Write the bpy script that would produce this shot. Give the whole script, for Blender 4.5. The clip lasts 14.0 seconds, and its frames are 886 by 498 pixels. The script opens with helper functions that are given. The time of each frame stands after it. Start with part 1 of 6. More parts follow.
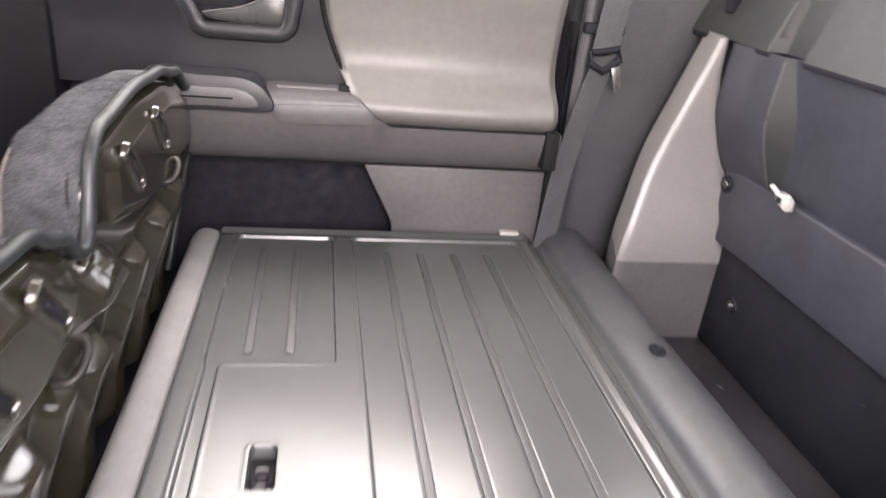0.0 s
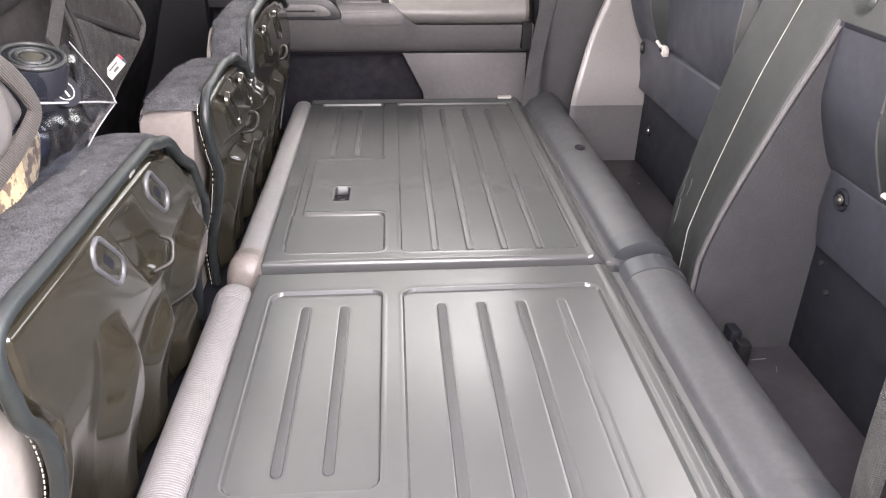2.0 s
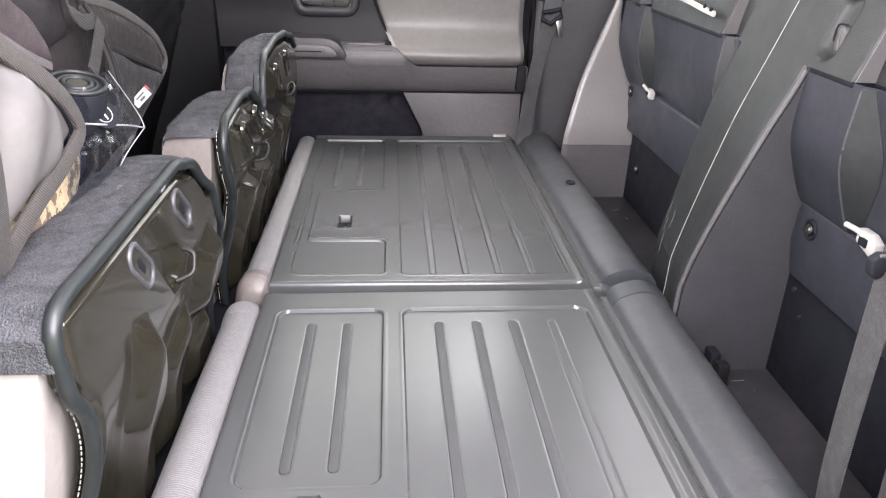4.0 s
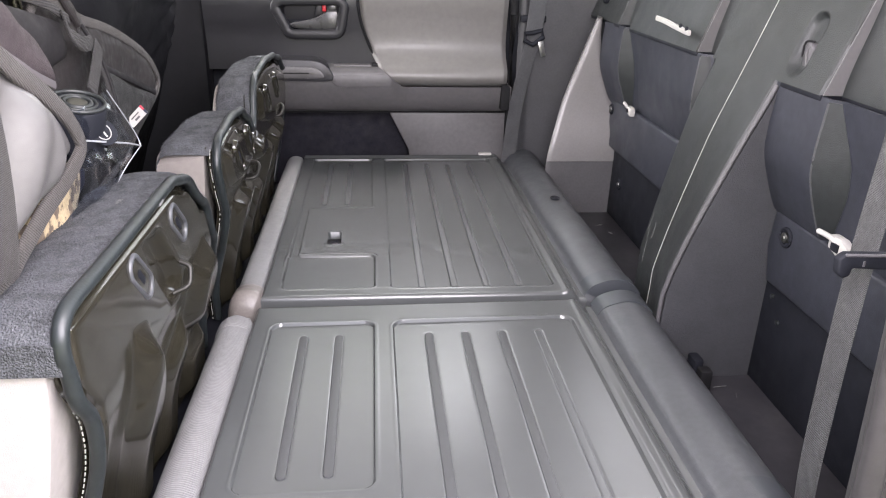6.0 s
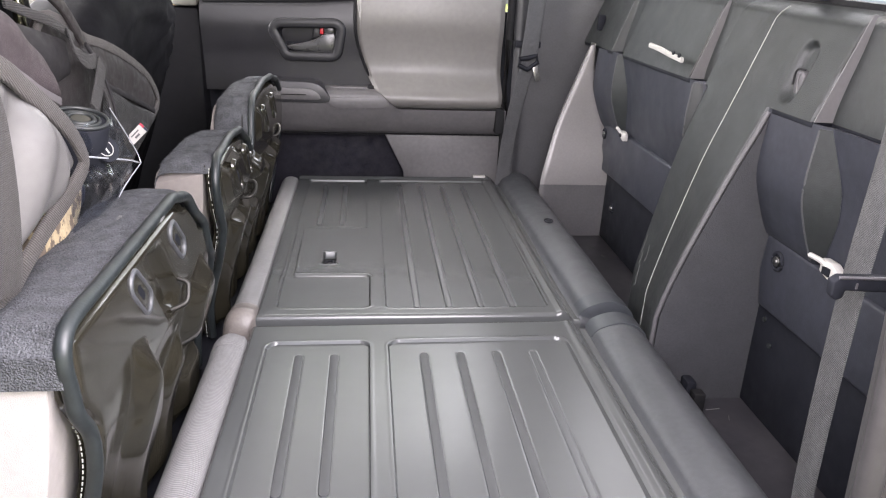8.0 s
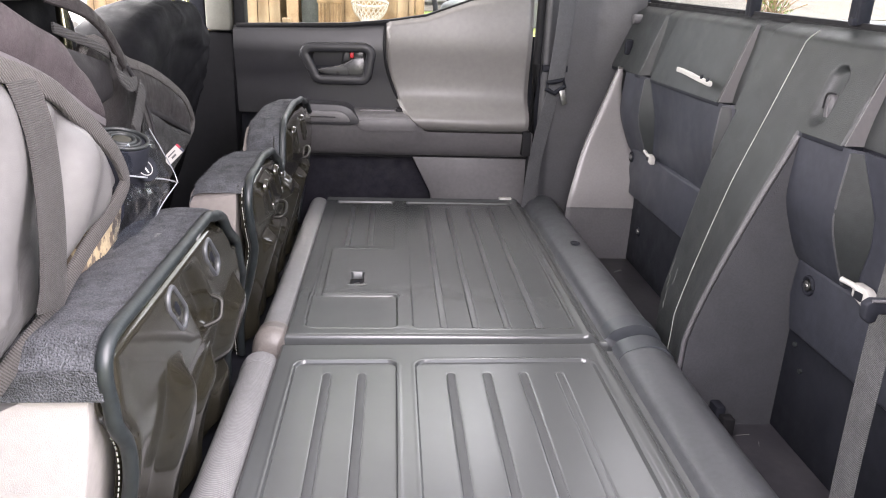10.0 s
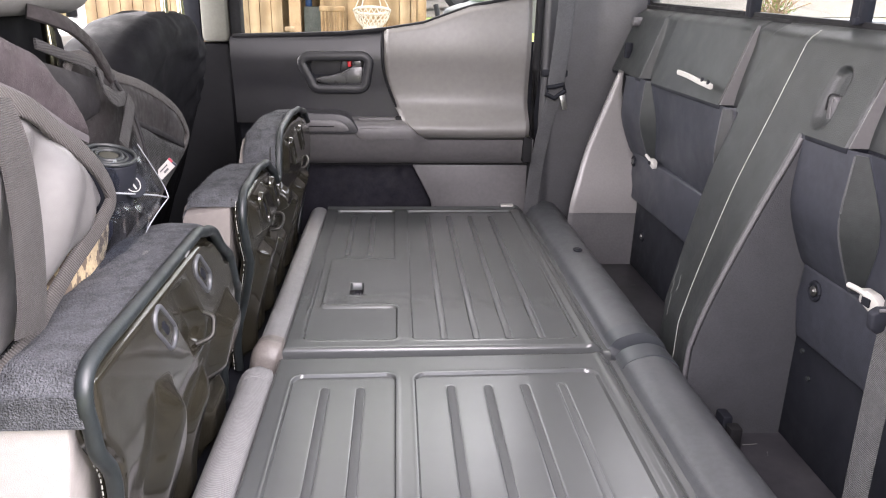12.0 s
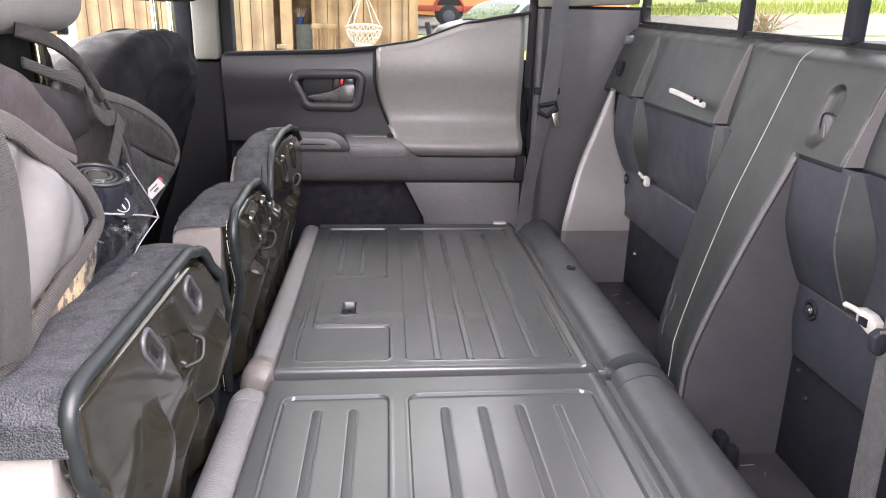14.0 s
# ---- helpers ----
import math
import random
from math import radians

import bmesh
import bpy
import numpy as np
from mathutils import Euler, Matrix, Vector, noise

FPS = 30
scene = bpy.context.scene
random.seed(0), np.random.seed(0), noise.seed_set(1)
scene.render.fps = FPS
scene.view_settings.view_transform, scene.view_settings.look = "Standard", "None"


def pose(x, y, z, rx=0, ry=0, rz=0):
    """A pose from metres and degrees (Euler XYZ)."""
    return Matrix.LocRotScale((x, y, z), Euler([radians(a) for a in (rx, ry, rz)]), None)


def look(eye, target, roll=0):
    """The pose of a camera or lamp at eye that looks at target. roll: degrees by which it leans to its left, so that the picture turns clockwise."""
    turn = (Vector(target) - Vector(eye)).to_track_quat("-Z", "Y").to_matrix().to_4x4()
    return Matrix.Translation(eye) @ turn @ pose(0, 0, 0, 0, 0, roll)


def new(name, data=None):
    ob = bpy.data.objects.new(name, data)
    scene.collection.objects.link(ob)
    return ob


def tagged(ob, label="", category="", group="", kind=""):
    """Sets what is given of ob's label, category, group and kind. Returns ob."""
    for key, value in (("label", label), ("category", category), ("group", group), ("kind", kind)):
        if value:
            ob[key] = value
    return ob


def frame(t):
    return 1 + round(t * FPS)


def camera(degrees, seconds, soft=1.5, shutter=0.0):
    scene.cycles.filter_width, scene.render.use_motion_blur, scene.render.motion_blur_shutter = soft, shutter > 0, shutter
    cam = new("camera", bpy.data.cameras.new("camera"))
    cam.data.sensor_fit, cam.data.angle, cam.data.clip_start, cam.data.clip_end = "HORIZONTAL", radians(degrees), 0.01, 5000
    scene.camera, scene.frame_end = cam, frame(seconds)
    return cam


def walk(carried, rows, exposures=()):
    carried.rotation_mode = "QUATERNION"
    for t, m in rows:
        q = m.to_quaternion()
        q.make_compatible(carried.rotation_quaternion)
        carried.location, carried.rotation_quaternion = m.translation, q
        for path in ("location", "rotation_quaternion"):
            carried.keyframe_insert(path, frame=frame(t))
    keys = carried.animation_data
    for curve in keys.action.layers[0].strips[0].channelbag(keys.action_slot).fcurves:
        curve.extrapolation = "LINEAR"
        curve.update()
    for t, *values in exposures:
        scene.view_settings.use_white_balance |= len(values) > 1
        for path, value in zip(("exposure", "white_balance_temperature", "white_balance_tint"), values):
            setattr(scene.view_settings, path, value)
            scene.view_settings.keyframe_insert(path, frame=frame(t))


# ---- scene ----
cam = camera(62.3, 14.0, soft=1.05, shutter=0.5)
EXPOSURES = [(0.0, 3.17, 7100, 24), (0.5, 3.25, 7150, 24), (1.0, 3.22, 7100, 24), (1.5, 3.12, 7050, 23), (3.0, 2.87, 6850, 21), (5.5, 2.64, 6650, 20), (7.5, 2.57, 6680, 20), (14.0, 2.56, 6720, 22)]
PATH = [
    (0, (0.094, -0.29, 0.457), (0.438, 1.511, -0.342), 5.8),
    (0.5, (0.135, -0.594, 0.495), (0.367, 1.196, -0.368), 1.2),
    (0.6, (0.128, -0.675, 0.506), (0.39, 1.104, -0.37), 0.6),
    (1, (0.154, -0.823, 0.511), (0.283, 0.961, -0.384), -0.9),
    (1.5, (0.143, -0.88, 0.501), (0.26, 0.88, -0.442), -0.2),
    (2, (0.145, -0.915, 0.508), (0.268, 0.848, -0.429), 0.6),
    (2.5, (0.135, -0.934, 0.536), (0.269, 0.868, -0.321), 1.0),
    (3, (0.136, -0.947, 0.541), (0.281, 0.867, -0.289), 1.5),
    (3.2, (0.137, -0.952, 0.535), (0.283, 0.86, -0.299), 1.8),
    (5.3, (0.125, -1.025, 0.506), (0.266, 0.794, -0.313), 1.5),
    (5.5, (0.127, -1.024, 0.509), (0.279, 0.8, -0.297), 1.4),
    (6, (0.128, -1.014, 0.512), (0.309, 0.82, -0.266), 1.4),
    (6.5, (0.123, -1.011, 0.504), (0.326, 0.825, -0.263), 1.6),
    (7, (0.119, -1.011, 0.505), (0.333, 0.826, -0.256), 1.8),
    (7.5, (0.125, -1.013, 0.506), (0.341, 0.83, -0.24), 2.1),
    (8, (0.119, -1.021, 0.511), (0.327, 0.833, -0.208), 2.3),
    (8.5, (0.111, -1.034, 0.51), (0.3, 0.834, -0.178), 2.5),
    (9, (0.108, -1.041, 0.513), (0.273, 0.838, -0.151), 2.7),
    (11.5, (0.124, -1.007, 0.508), (0.242, 0.876, -0.156), 1.4),
    (12, (0.126, -1.011, 0.513), (0.251, 0.876, -0.138), 1.0),
    (12.5, (0.126, -1.014, 0.515), (0.261, 0.878, -0.12), 0.7),
    (13, (0.132, -1.013, 0.517), (0.274, 0.882, -0.105), 0.7),
    (13.5, (0.129, -1.007, 0.518), (0.273, 0.892, -0.095), 0.8),
    (14, (0.124, -1.0, 0.514), (0.272, 0.9, -0.095), 1.1),
]
walk(cam, [(t, look(eye, target, roll)) for t, eye, target, roll in PATH], EXPOSURES)

# world and light
world = bpy.data.worlds.new("world")
scene.world = world
world.use_nodes = True
wn = world.node_tree.nodes
sky = wn.new("ShaderNodeTexSky")
sky.sky_type, sky.sun_disc = "NISHITA", False
sky.sun_elevation, sky.sun_rotation = radians(69), radians(14)
sky.air_density, sky.dust_density = 1.0, 4.0
wn["Background"].inputs["Strength"].default_value = 0.26
veil = wn.new("ShaderNodeHueSaturation")
veil.inputs["Saturation"].default_value = 0.35
world.node_tree.links.new(sky.outputs[0], veil.inputs["Color"])
world.node_tree.links.new(veil.outputs[0], wn["Background"].inputs["Color"])
sun = new("sun", bpy.data.lights.new("sun", "SUN"))
sun.data.energy, sun.data.angle, sun.data.color = 0.45, radians(60), (1.0, 0.95, 0.88)
sun.matrix_world = look((0.4, 1.6, 4.4), (0, 0, 0))


def opening_light(name, at, target, width, height, power, color):
    """Sky light that enters through an opening of the cab."""
    lamp = new(name, bpy.data.lights.new(name, "AREA"))
    lamp.data.shape, lamp.data.size, lamp.data.size_y, lamp.data.energy, lamp.data.color = "RECTANGLE", width, height, power, color
    lamp.matrix_world = look(at, target)
    return lamp


opening_light("light_windscreen", (-1.12, 0.09, 0.68), (0.6, 0.09, 0.20), 1.35, 0.55, 6.8, (0.96, 1.0, 0.98))
opening_light("light_door_opening", (0.26, -0.72, 0.62), (0.25, 0.6, 0.25), 0.52, 0.55, 3.9, (0.98, 0.97, 1.0))
opening_light("light_front_window", (-0.80, -0.70, 0.66), (-0.2, 0.7, 0.35), 0.75, 0.42, 0.7, (1.0, 0.98, 0.96))
opening_light("light_far_window", (0.10, 0.795, 0.69), (0.12, 0.30, -0.10), 0.68, 0.37, 0.35, (0.95, 1.0, 0.97))
opening_light("light_open_front_door", (-0.72, 0.84, 0.62), (0.35, 0.10, 0.0), 0.70, 0.50, 5.8, (0.97, 1.0, 0.98))


# materials
def mat(name, col, rough=0.5, metal=0.0, var=0.12, nscale=18.0, grain=0.15, gscale=900.0, dist=0.0006, spec=0.5, coat=0.0, second=None, sscale=3.0, smin=0.45, smax=0.65):
    """A surface with colour variation at two scales, uneven gloss and a fine relief."""
    m = bpy.data.materials.new(name)
    m.use_nodes = True
    nt = m.node_tree
    b = nt.nodes["Principled BSDF"]
    tc = nt.nodes.new("ShaderNodeTexCoord")

    def nz(scale, detail=4.0):
        n = nt.nodes.new("ShaderNodeTexNoise")
        n.inputs["Scale"].default_value, n.inputs["Detail"].default_value = scale, detail
        nt.links.new(tc.outputs["Object"], n.inputs["Vector"])
        return n

    def ramp(src, lo, hi, a, c):
        r = nt.nodes.new("ShaderNodeMapRange")
        r.inputs[1].default_value, r.inputs[2].default_value, r.inputs[3].default_value, r.inputs[4].default_value = lo, hi, a, c
        nt.links.new(src, r.inputs[0])
        return r.outputs[0]

    base = nt.nodes.new("ShaderNodeMix")
    base.data_type = "RGBA"
    base.inputs[6].default_value = (*col, 1)
    base.inputs[7].default_value = (*(second or [c * (1 - var) for c in col]), 1)
    nt.links.new(ramp(nz(sscale if second else nscale).outputs["Fac"], smin, smax, 0, 1), base.inputs[0])
    hsv = nt.nodes.new("ShaderNodeHueSaturation")
    nt.links.new(base.outputs[2], hsv.inputs["Color"])
    nt.links.new(ramp(nz(nscale * 9).outputs["Fac"], 0.3, 0.7, 1 - var, 1 + var), hsv.inputs["Value"])
    nt.links.new(hsv.outputs[0], b.inputs["Base Color"])
    nt.links.new(ramp(nz(nscale * 2.3, 6).outputs["Fac"], 0.3, 0.7, max(0.02, rough * (1 - var)), min(1, rough * (1 + var))), b.inputs["Roughness"])
    b.inputs["Metallic"].default_value = metal
    b.inputs["Specular IOR Level"].default_value = spec
    b.inputs["Coat Weight"].default_value = coat
    b.inputs["Coat Roughness"].default_value = 0.06
    if grain:
        bp = nt.nodes.new("ShaderNodeBump")
        bp.inputs["Strength"].default_value, bp.inputs["Distance"].default_value = grain, dist
        nt.links.new(nz(gscale, 2).outputs["Fac"], bp.inputs["Height"])
        nt.links.new(bp.outputs[0], b.inputs["Normal"])
    return m


def woven(name, col, rough, scale, axis="Y", strength=0.5, dist=0.0008, var=0.15, col2=None):
    """Cloth or webbing with a weave of bands across one axis."""
    m = mat(name, col, rough, 0, var, 25, 0, second=col2)
    nt = m.node_tree
    b, tc = nt.nodes["Principled BSDF"], nt.nodes["Texture Coordinate"]
    w = nt.nodes.new("ShaderNodeTexWave")
    w.bands_direction = axis
    w.inputs["Scale"].default_value, w.inputs["Distortion"].default_value = scale, 0.6
    w.inputs["Detail Scale"].default_value = 3
    n = nt.nodes.new("ShaderNodeTexNoise")
    n.inputs["Scale"].default_value = 1500
    nt.links.new(tc.outputs["Object"], w.inputs["Vector"])
    nt.links.new(tc.outputs["Object"], n.inputs["Vector"])
    add = nt.nodes.new("ShaderNodeMath")
    nt.links.new(w.outputs["Fac"], add.inputs[0])
    nt.links.new(n.outputs["Fac"], add.inputs[1])
    bp = nt.nodes.new("ShaderNodeBump")
    bp.inputs["Strength"].default_value, bp.inputs["Distance"].default_value = strength, dist
    nt.links.new(add.outputs[0], bp.inputs["Height"])
    nt.links.new(bp.outputs[0], b.inputs["Normal"])
    deep = nt.nodes.new("ShaderNodeMapRange")
    deep.inputs[3].default_value, deep.inputs[4].default_value = 0.72, 1.12
    nt.links.new(w.outputs["Fac"], deep.inputs[0])
    tone = nt.nodes.new("ShaderNodeHueSaturation")
    nt.links.new(nt.nodes["Hue/Saturation/Value"].outputs[0], tone.inputs["Color"])
    nt.links.new(deep.outputs[0], tone.inputs["Value"])
    nt.links.new(tone.outputs[0], b.inputs["Base Color"])
    b.inputs["Specular IOR Level"].default_value = 0.25
    b.inputs["Sheen Weight"].default_value = 0.05
    return m


def glassy(name, tint=(0.93, 0.96, 0.95), rough=0.02, least=0.0):
    m = bpy.data.materials.new(name)
    m.use_nodes = True
    nt = m.node_tree
    nt.nodes.remove(nt.nodes["Principled BSDF"])
    tr, gl, fr, pw, mx = (nt.nodes.new("ShaderNode" + k) for k in ("BsdfTransparent", "BsdfGlossy", "LayerWeight", "Math", "MixShader"))
    tr.inputs[0].default_value = (*tint, 1)
    gl.inputs["Roughness"].default_value = rough
    pw.operation = "POWER"
    pw.inputs[1].default_value = 4.0
    nt.links.new(fr.outputs["Facing"], pw.inputs[0])
    lo = nt.nodes.new("ShaderNodeMath")
    lo.operation = "MAXIMUM"
    lo.inputs[1].default_value = least
    nt.links.new(pw.outputs[0], lo.inputs[0])
    nt.links.new(lo.outputs[0], mx.inputs[0])
    nt.links.new(tr.outputs[0], mx.inputs[1])
    nt.links.new(gl.outputs[0], mx.inputs[2])
    nt.links.new(mx.outputs[0], nt.nodes["Material Output"].inputs["Surface"])
    return m


BOARD = mat("moulded_black_plastic", (0.054, 0.0575, 0.0575), 0.265, 0, 0.02, 5, 0.06, 1400, 0.0003, spec=0.6)
RIB = mat("matt_black_rib", (0.043, 0.045, 0.046), 0.42, 0, 0.04, 8, 0.15, 1200, 0.0003, spec=0.4)
VINYL = mat("black_vinyl", (0.045, 0.048, 0.052), 0.42, 0, 0.12, 16, 0.35, 700, 0.0006)
PATCH = mat("smooth_black_flap", (0.032, 0.036, 0.041), 0.42, 0, 0.08, 16, 0.10, 900, 0.0004)
PIPING = mat("edge_vinyl", (0.011, 0.0145, 0.0155), 0.44, 0, 0.15, 30, 0.3, 500, 0.0005)
PAN = mat("olive_black_paint", (0.0165, 0.0150, 0.0105), 0.14, 0, 0.2, 9, 0.04, 260, 0.0004, coat=0.25)
CLOTH = woven("grey_ribbed_cloth", (0.185, 0.183, 0.183), 0.85, 105, "Y", 0.7, 0.0010, 0.08)
BEIGE = mat("pale_seat_cloth", (0.33, 0.305, 0.292), 0.9, 0, 0.05, 14, 0.5, 1100, 0.0005, spec=0.2)
TAUPE = mat("taupe_seat_cloth", (0.185, 0.168, 0.156), 0.85, 0, 0.06, 14, 0.5, 1100, 0.0005, spec=0.2)
CARPET = mat("charcoal_carpet", (0.080, 0.083, 0.090), 0.95, 0, 0.35, 60, 1.0, 650, 0.004, spec=0.15)
TRIM = mat("black_trim_plastic", (0.0195, 0.0220, 0.0222), 0.45, 0, 0.15, 12, 0.55, 750, 0.0007, spec=0.35)
TRIM_DARK = mat("matt_black_trim", (0.010, 0.011, 0.015), 0.65, 0, 0.15, 12, 0.25, 900, 0.0005, spec=0.16)
TRIM_GREY = mat("grained_grey_trim", (0.070, 0.068, 0.072), 0.50, 0, 0.12, 25, 0.5, 620, 0.0007)
DOOR_DARK = mat("door_black_plastic", (0.0130, 0.0128, 0.0155), 0.42, 0, 0.1, 12, 0.3, 850, 0.0005)
DOOR_GREY = mat("door_grey_vinyl", (0.130, 0.124, 0.118), 0.42, 0, 0.06, 10, 0.3, 800, 0.0005)
DOOR_LOW = mat("door_lower_plastic", (0.080, 0.076, 0.078), 0.46, 0, 0.1, 12, 0.3, 850, 0.0005)
RUBBER = mat("black_rubber_seal", (0.012, 0.012, 0.013), 0.7, 0, 0.15, 20, 0.1, 600, spec=0.12)
HEADLINER = mat("pale_grey_headliner", (0.62, 0.61, 0.58), 0.9, 0, 0.06, 20, 0.4, 900, 0.0005)
# yellowish tint holds the greenery mirrored in the headrest posts
CHROME = mat("chrome", (0.22, 0.21, 0.15), 0.2, 1.0, 0.06, 20, 0)
STEEL = mat("dull_zinc_steel", (0.26, 0.26, 0.25), 0.34, 1.0, 0.15, 40, 0.1)
DARKSTEEL = mat("dark_zinc_wire", (0.030, 0.029, 0.026), 0.42, 0.6, 0.15, 40, 0.1)
WHITE = mat("white_plastic", (0.38, 0.37, 0.35), 0.4, 0, 0.05, 30, 0.05)
RED = mat("red_plastic", (0.55, 0.02, 0.03), 0.4, 0, 0.05, 30, 0)
WEB = woven("grey_belt_webbing", (0.092, 0.093, 0.098), 0.7, 250, "DIAGONAL", 0.9, 0.0012, 0.1)
BELTWEB = woven("charcoal_belt_webbing", (0.072, 0.073, 0.075), 0.7, 290, "DIAGONAL", 0.9, 0.0010, 0.2)
SEATCOVER = mat("black_seat_cover_cloth", (0.0065, 0.0065, 0.0078), 0.85, 0, 0.2, 10, 0.4, 700, 0.0008, spec=0.06)
FLOORMAT = mat("dark_floor_carpet", (0.016, 0.016, 0.019), 0.95, 0, 0.3, 40, 0.8, 500, 0.003, spec=0.1)
PILLAR = mat("pale_pillar_plastic", (0.105, 0.103, 0.088), 0.7, 0, 0.06, 20, 0.3, 800, 0.0005)
JAMB = mat("satin_grey_jamb_rubber", (0.030, 0.0285, 0.029), 0.38, 0, 0.12, 12, 0.2, 600, 0.0005)
BODY = mat("white_body_paint", (0.72, 0.72, 0.70), 0.25, 0, 0.03, 10, 0, coat=0.6)
GLASS = glassy("window_glass")


# building helpers
ORIGIN = {}


def thing(name, label, category, at=(0, 0, 0), group="", kind=""):
    ob = new(name)
    ob.location = at
    ob.empty_display_size = 0.05
    ORIGIN[ob] = Vector(at)
    return tagged(ob, label, category, group, kind)


def part(name, bm, material, parent, label="", sharp=40, kind=""):
    """One mesh object under a thing or a part; the bmesh is in world places."""
    org = ORIGIN[parent]
    bmesh.ops.translate(bm, verts=bm.verts, vec=-org)
    bmesh.ops.recalc_face_normals(bm, faces=bm.faces)
    me = bpy.data.meshes.new(name)
    bm.to_mesh(me)
    bm.free()
    me.polygons.foreach_set("use_smooth", [True] * len(me.polygons))
    me.set_sharp_from_angle(angle=radians(sharp))
    me.materials.append(material)
    ob = new(name, me)
    ob.parent = parent
    ORIGIN[ob] = org
    return tagged(ob, label, kind=kind)


def box(x0, x1, y0, y1, z0, z1, bevel=0.0, seg=2):
    bm = bmesh.new()
    bmesh.ops.create_cube(bm, size=1.0, matrix=Matrix.LocRotScale(((x0 + x1) / 2, (y0 + y1) / 2, (z0 + z1) / 2), None, (x1 - x0, y1 - y0, z1 - z0)))
    if bevel:
        bmesh.ops.bevel(bm, geom=bm.edges[:], offset=bevel, segments=seg, profile=0.5, affect="EDGES")
    return bm


def grid(fn, nu, nv, close_u=False):
    """A sheet of points fn(u, v), u and v from 0 to 1."""
    bm = bmesh.new()
    rows = [[bm.verts.new(fn(i / nu, j / nv)) for j in range(nv + 1)] for i in range(nu if close_u else nu + 1)]
    n = len(rows)
    for i in range(n if close_u else n - 1):
        a, b = rows[i], rows[(i + 1) % n]
        for j in range(nv):
            bm.faces.new((a[j], b[j], b[j + 1], a[j + 1]))
    return bm


def thick(bm, depth):
    """Gives a sheet a thickness, away from its normals."""
    bmesh.ops.recalc_face_normals(bm, faces=bm.faces)
    bmesh.ops.solidify(bm, geom=bm.faces[:], thickness=depth)
    return bm


def join(*bms):
    """Several bmeshes as one."""
    out = bms[0]
    for b in bms[1:]:
        me = bpy.data.meshes.new("tmp")
        b.to_mesh(me)
        b.free()
        out.from_mesh(me)
        bpy.data.meshes.remove(me)
    return out


def plate(outline, axis, lo, hi, bevel=0.0, seg=2):
    """A prism: an outline in the plane across axis ('x': y and z; 'y': x and z; 'z': x and y), from lo to hi."""
    bm = bmesh.new()

    def at(p, d):
        return {"x": (d, p[0], p[1]), "y": (p[0], d, p[1]), "z": (p[0], p[1], d)}[axis]

    a = [bm.verts.new(at(p, lo)) for p in outline]
    b = [bm.verts.new(at(p, hi)) for p in outline]
    bm.faces.new(a)
    bm.faces.new(b[::-1])
    n = len(outline)
    for i in range(n):
        bm.faces.new((a[i], b[i], b[(i + 1) % n], a[(i + 1) % n]))
    bmesh.ops.recalc_face_normals(bm, faces=bm.faces)
    if bevel:
        bmesh.ops.bevel(bm, geom=bm.edges[:], offset=bevel, segments=seg, profile=0.5, affect="EDGES", clamp_overlap=True)
    bmesh.ops.triangulate(bm, faces=[f for f in bm.faces if len(f.verts) > 4])
    return bm


def smooth_path(pts, n=8, closed=False):
    """Points on a Catmull-Rom curve through pts."""
    p = [Vector(q) for q in pts]
    m = len(p)
    out = []
    for i in range(m if closed else m - 1):
        if closed:
            a, b, c, d = p[i - 1], p[i], p[(i + 1) % m], p[(i + 2) % m]
        else:
            a, b, c, d = p[max(i - 1, 0)], p[i], p[i + 1], p[min(i + 2, m - 1)]
        for k in range(n):
            t = k / n
            out.append(0.5 * ((2 * b) + (c - a) * t + (2 * a - 5 * b + 4 * c - d) * t * t + (3 * b - a - 3 * c + d) * t ** 3))
    if not closed:
        out.append(p[-1].copy())
    return out


def tube(pts, r, seg=10, closed=False, flat=None, up=(0, 0, 1)):
    """A round tube along pts, or with flat=(w, h) a band of that width and height, its width across up."""
    bm = bmesh.new()
    p = [Vector(q) for q in pts]
    n = len(p)
    rings = []
    for i in range(n):
        a, b = (p[i - 1], p[(i + 1) % n]) if closed else (p[max(i - 1, 0)], p[min(i + 1, n - 1)])
        t = (b - a).normalized()
        s = t.cross(Vector(up))
        s = s.normalized() if s.length > 1e-4 else t.orthogonal().normalized()
        q = s.cross(t).normalized()
        w, h = flat or (2 * r, 2 * r)
        ring = []
        for k in range(seg):
            an = 2 * math.pi * k / seg
            c, d = math.cos(an), math.sin(an)
            if flat:
                c, d = math.copysign(abs(c) ** 0.35, c), math.copysign(abs(d) ** 0.8, d)
            ring.append(bm.verts.new(p[i] + s * (c * w / 2) + q * (d * h / 2)))
        rings.append(ring)
    for i in range(n if closed else n - 1):
        a, b = rings[i], rings[(i + 1) % n]
        for k in range(seg):
            bm.faces.new((a[k], a[(k + 1) % seg], b[(k + 1) % seg], b[k]))
    if not closed:
        bm.faces.new(rings[0][::-1])
        bm.faces.new(rings[-1])
    return bm


def disc(centre, axis, r, depth, seg=20, bevel=0.0):
    """A short cylinder about an axis direction."""
    bm = bmesh.new()
    rot = Vector((0, 0, 1)).rotation_difference(Vector(axis)).to_matrix().to_4x4()
    bmesh.ops.create_cone(bm, cap_ends=True, segments=seg, radius1=r, radius2=r, depth=depth, matrix=Matrix.Translation(centre) @ rot)
    if bevel:
        bmesh.ops.bevel(bm, geom=[e for e in bm.edges if len([f for f in e.link_faces if len(f.verts) > 4]) == 1], offset=bevel, segments=2, profile=0.5, affect="EDGES")
    return bm


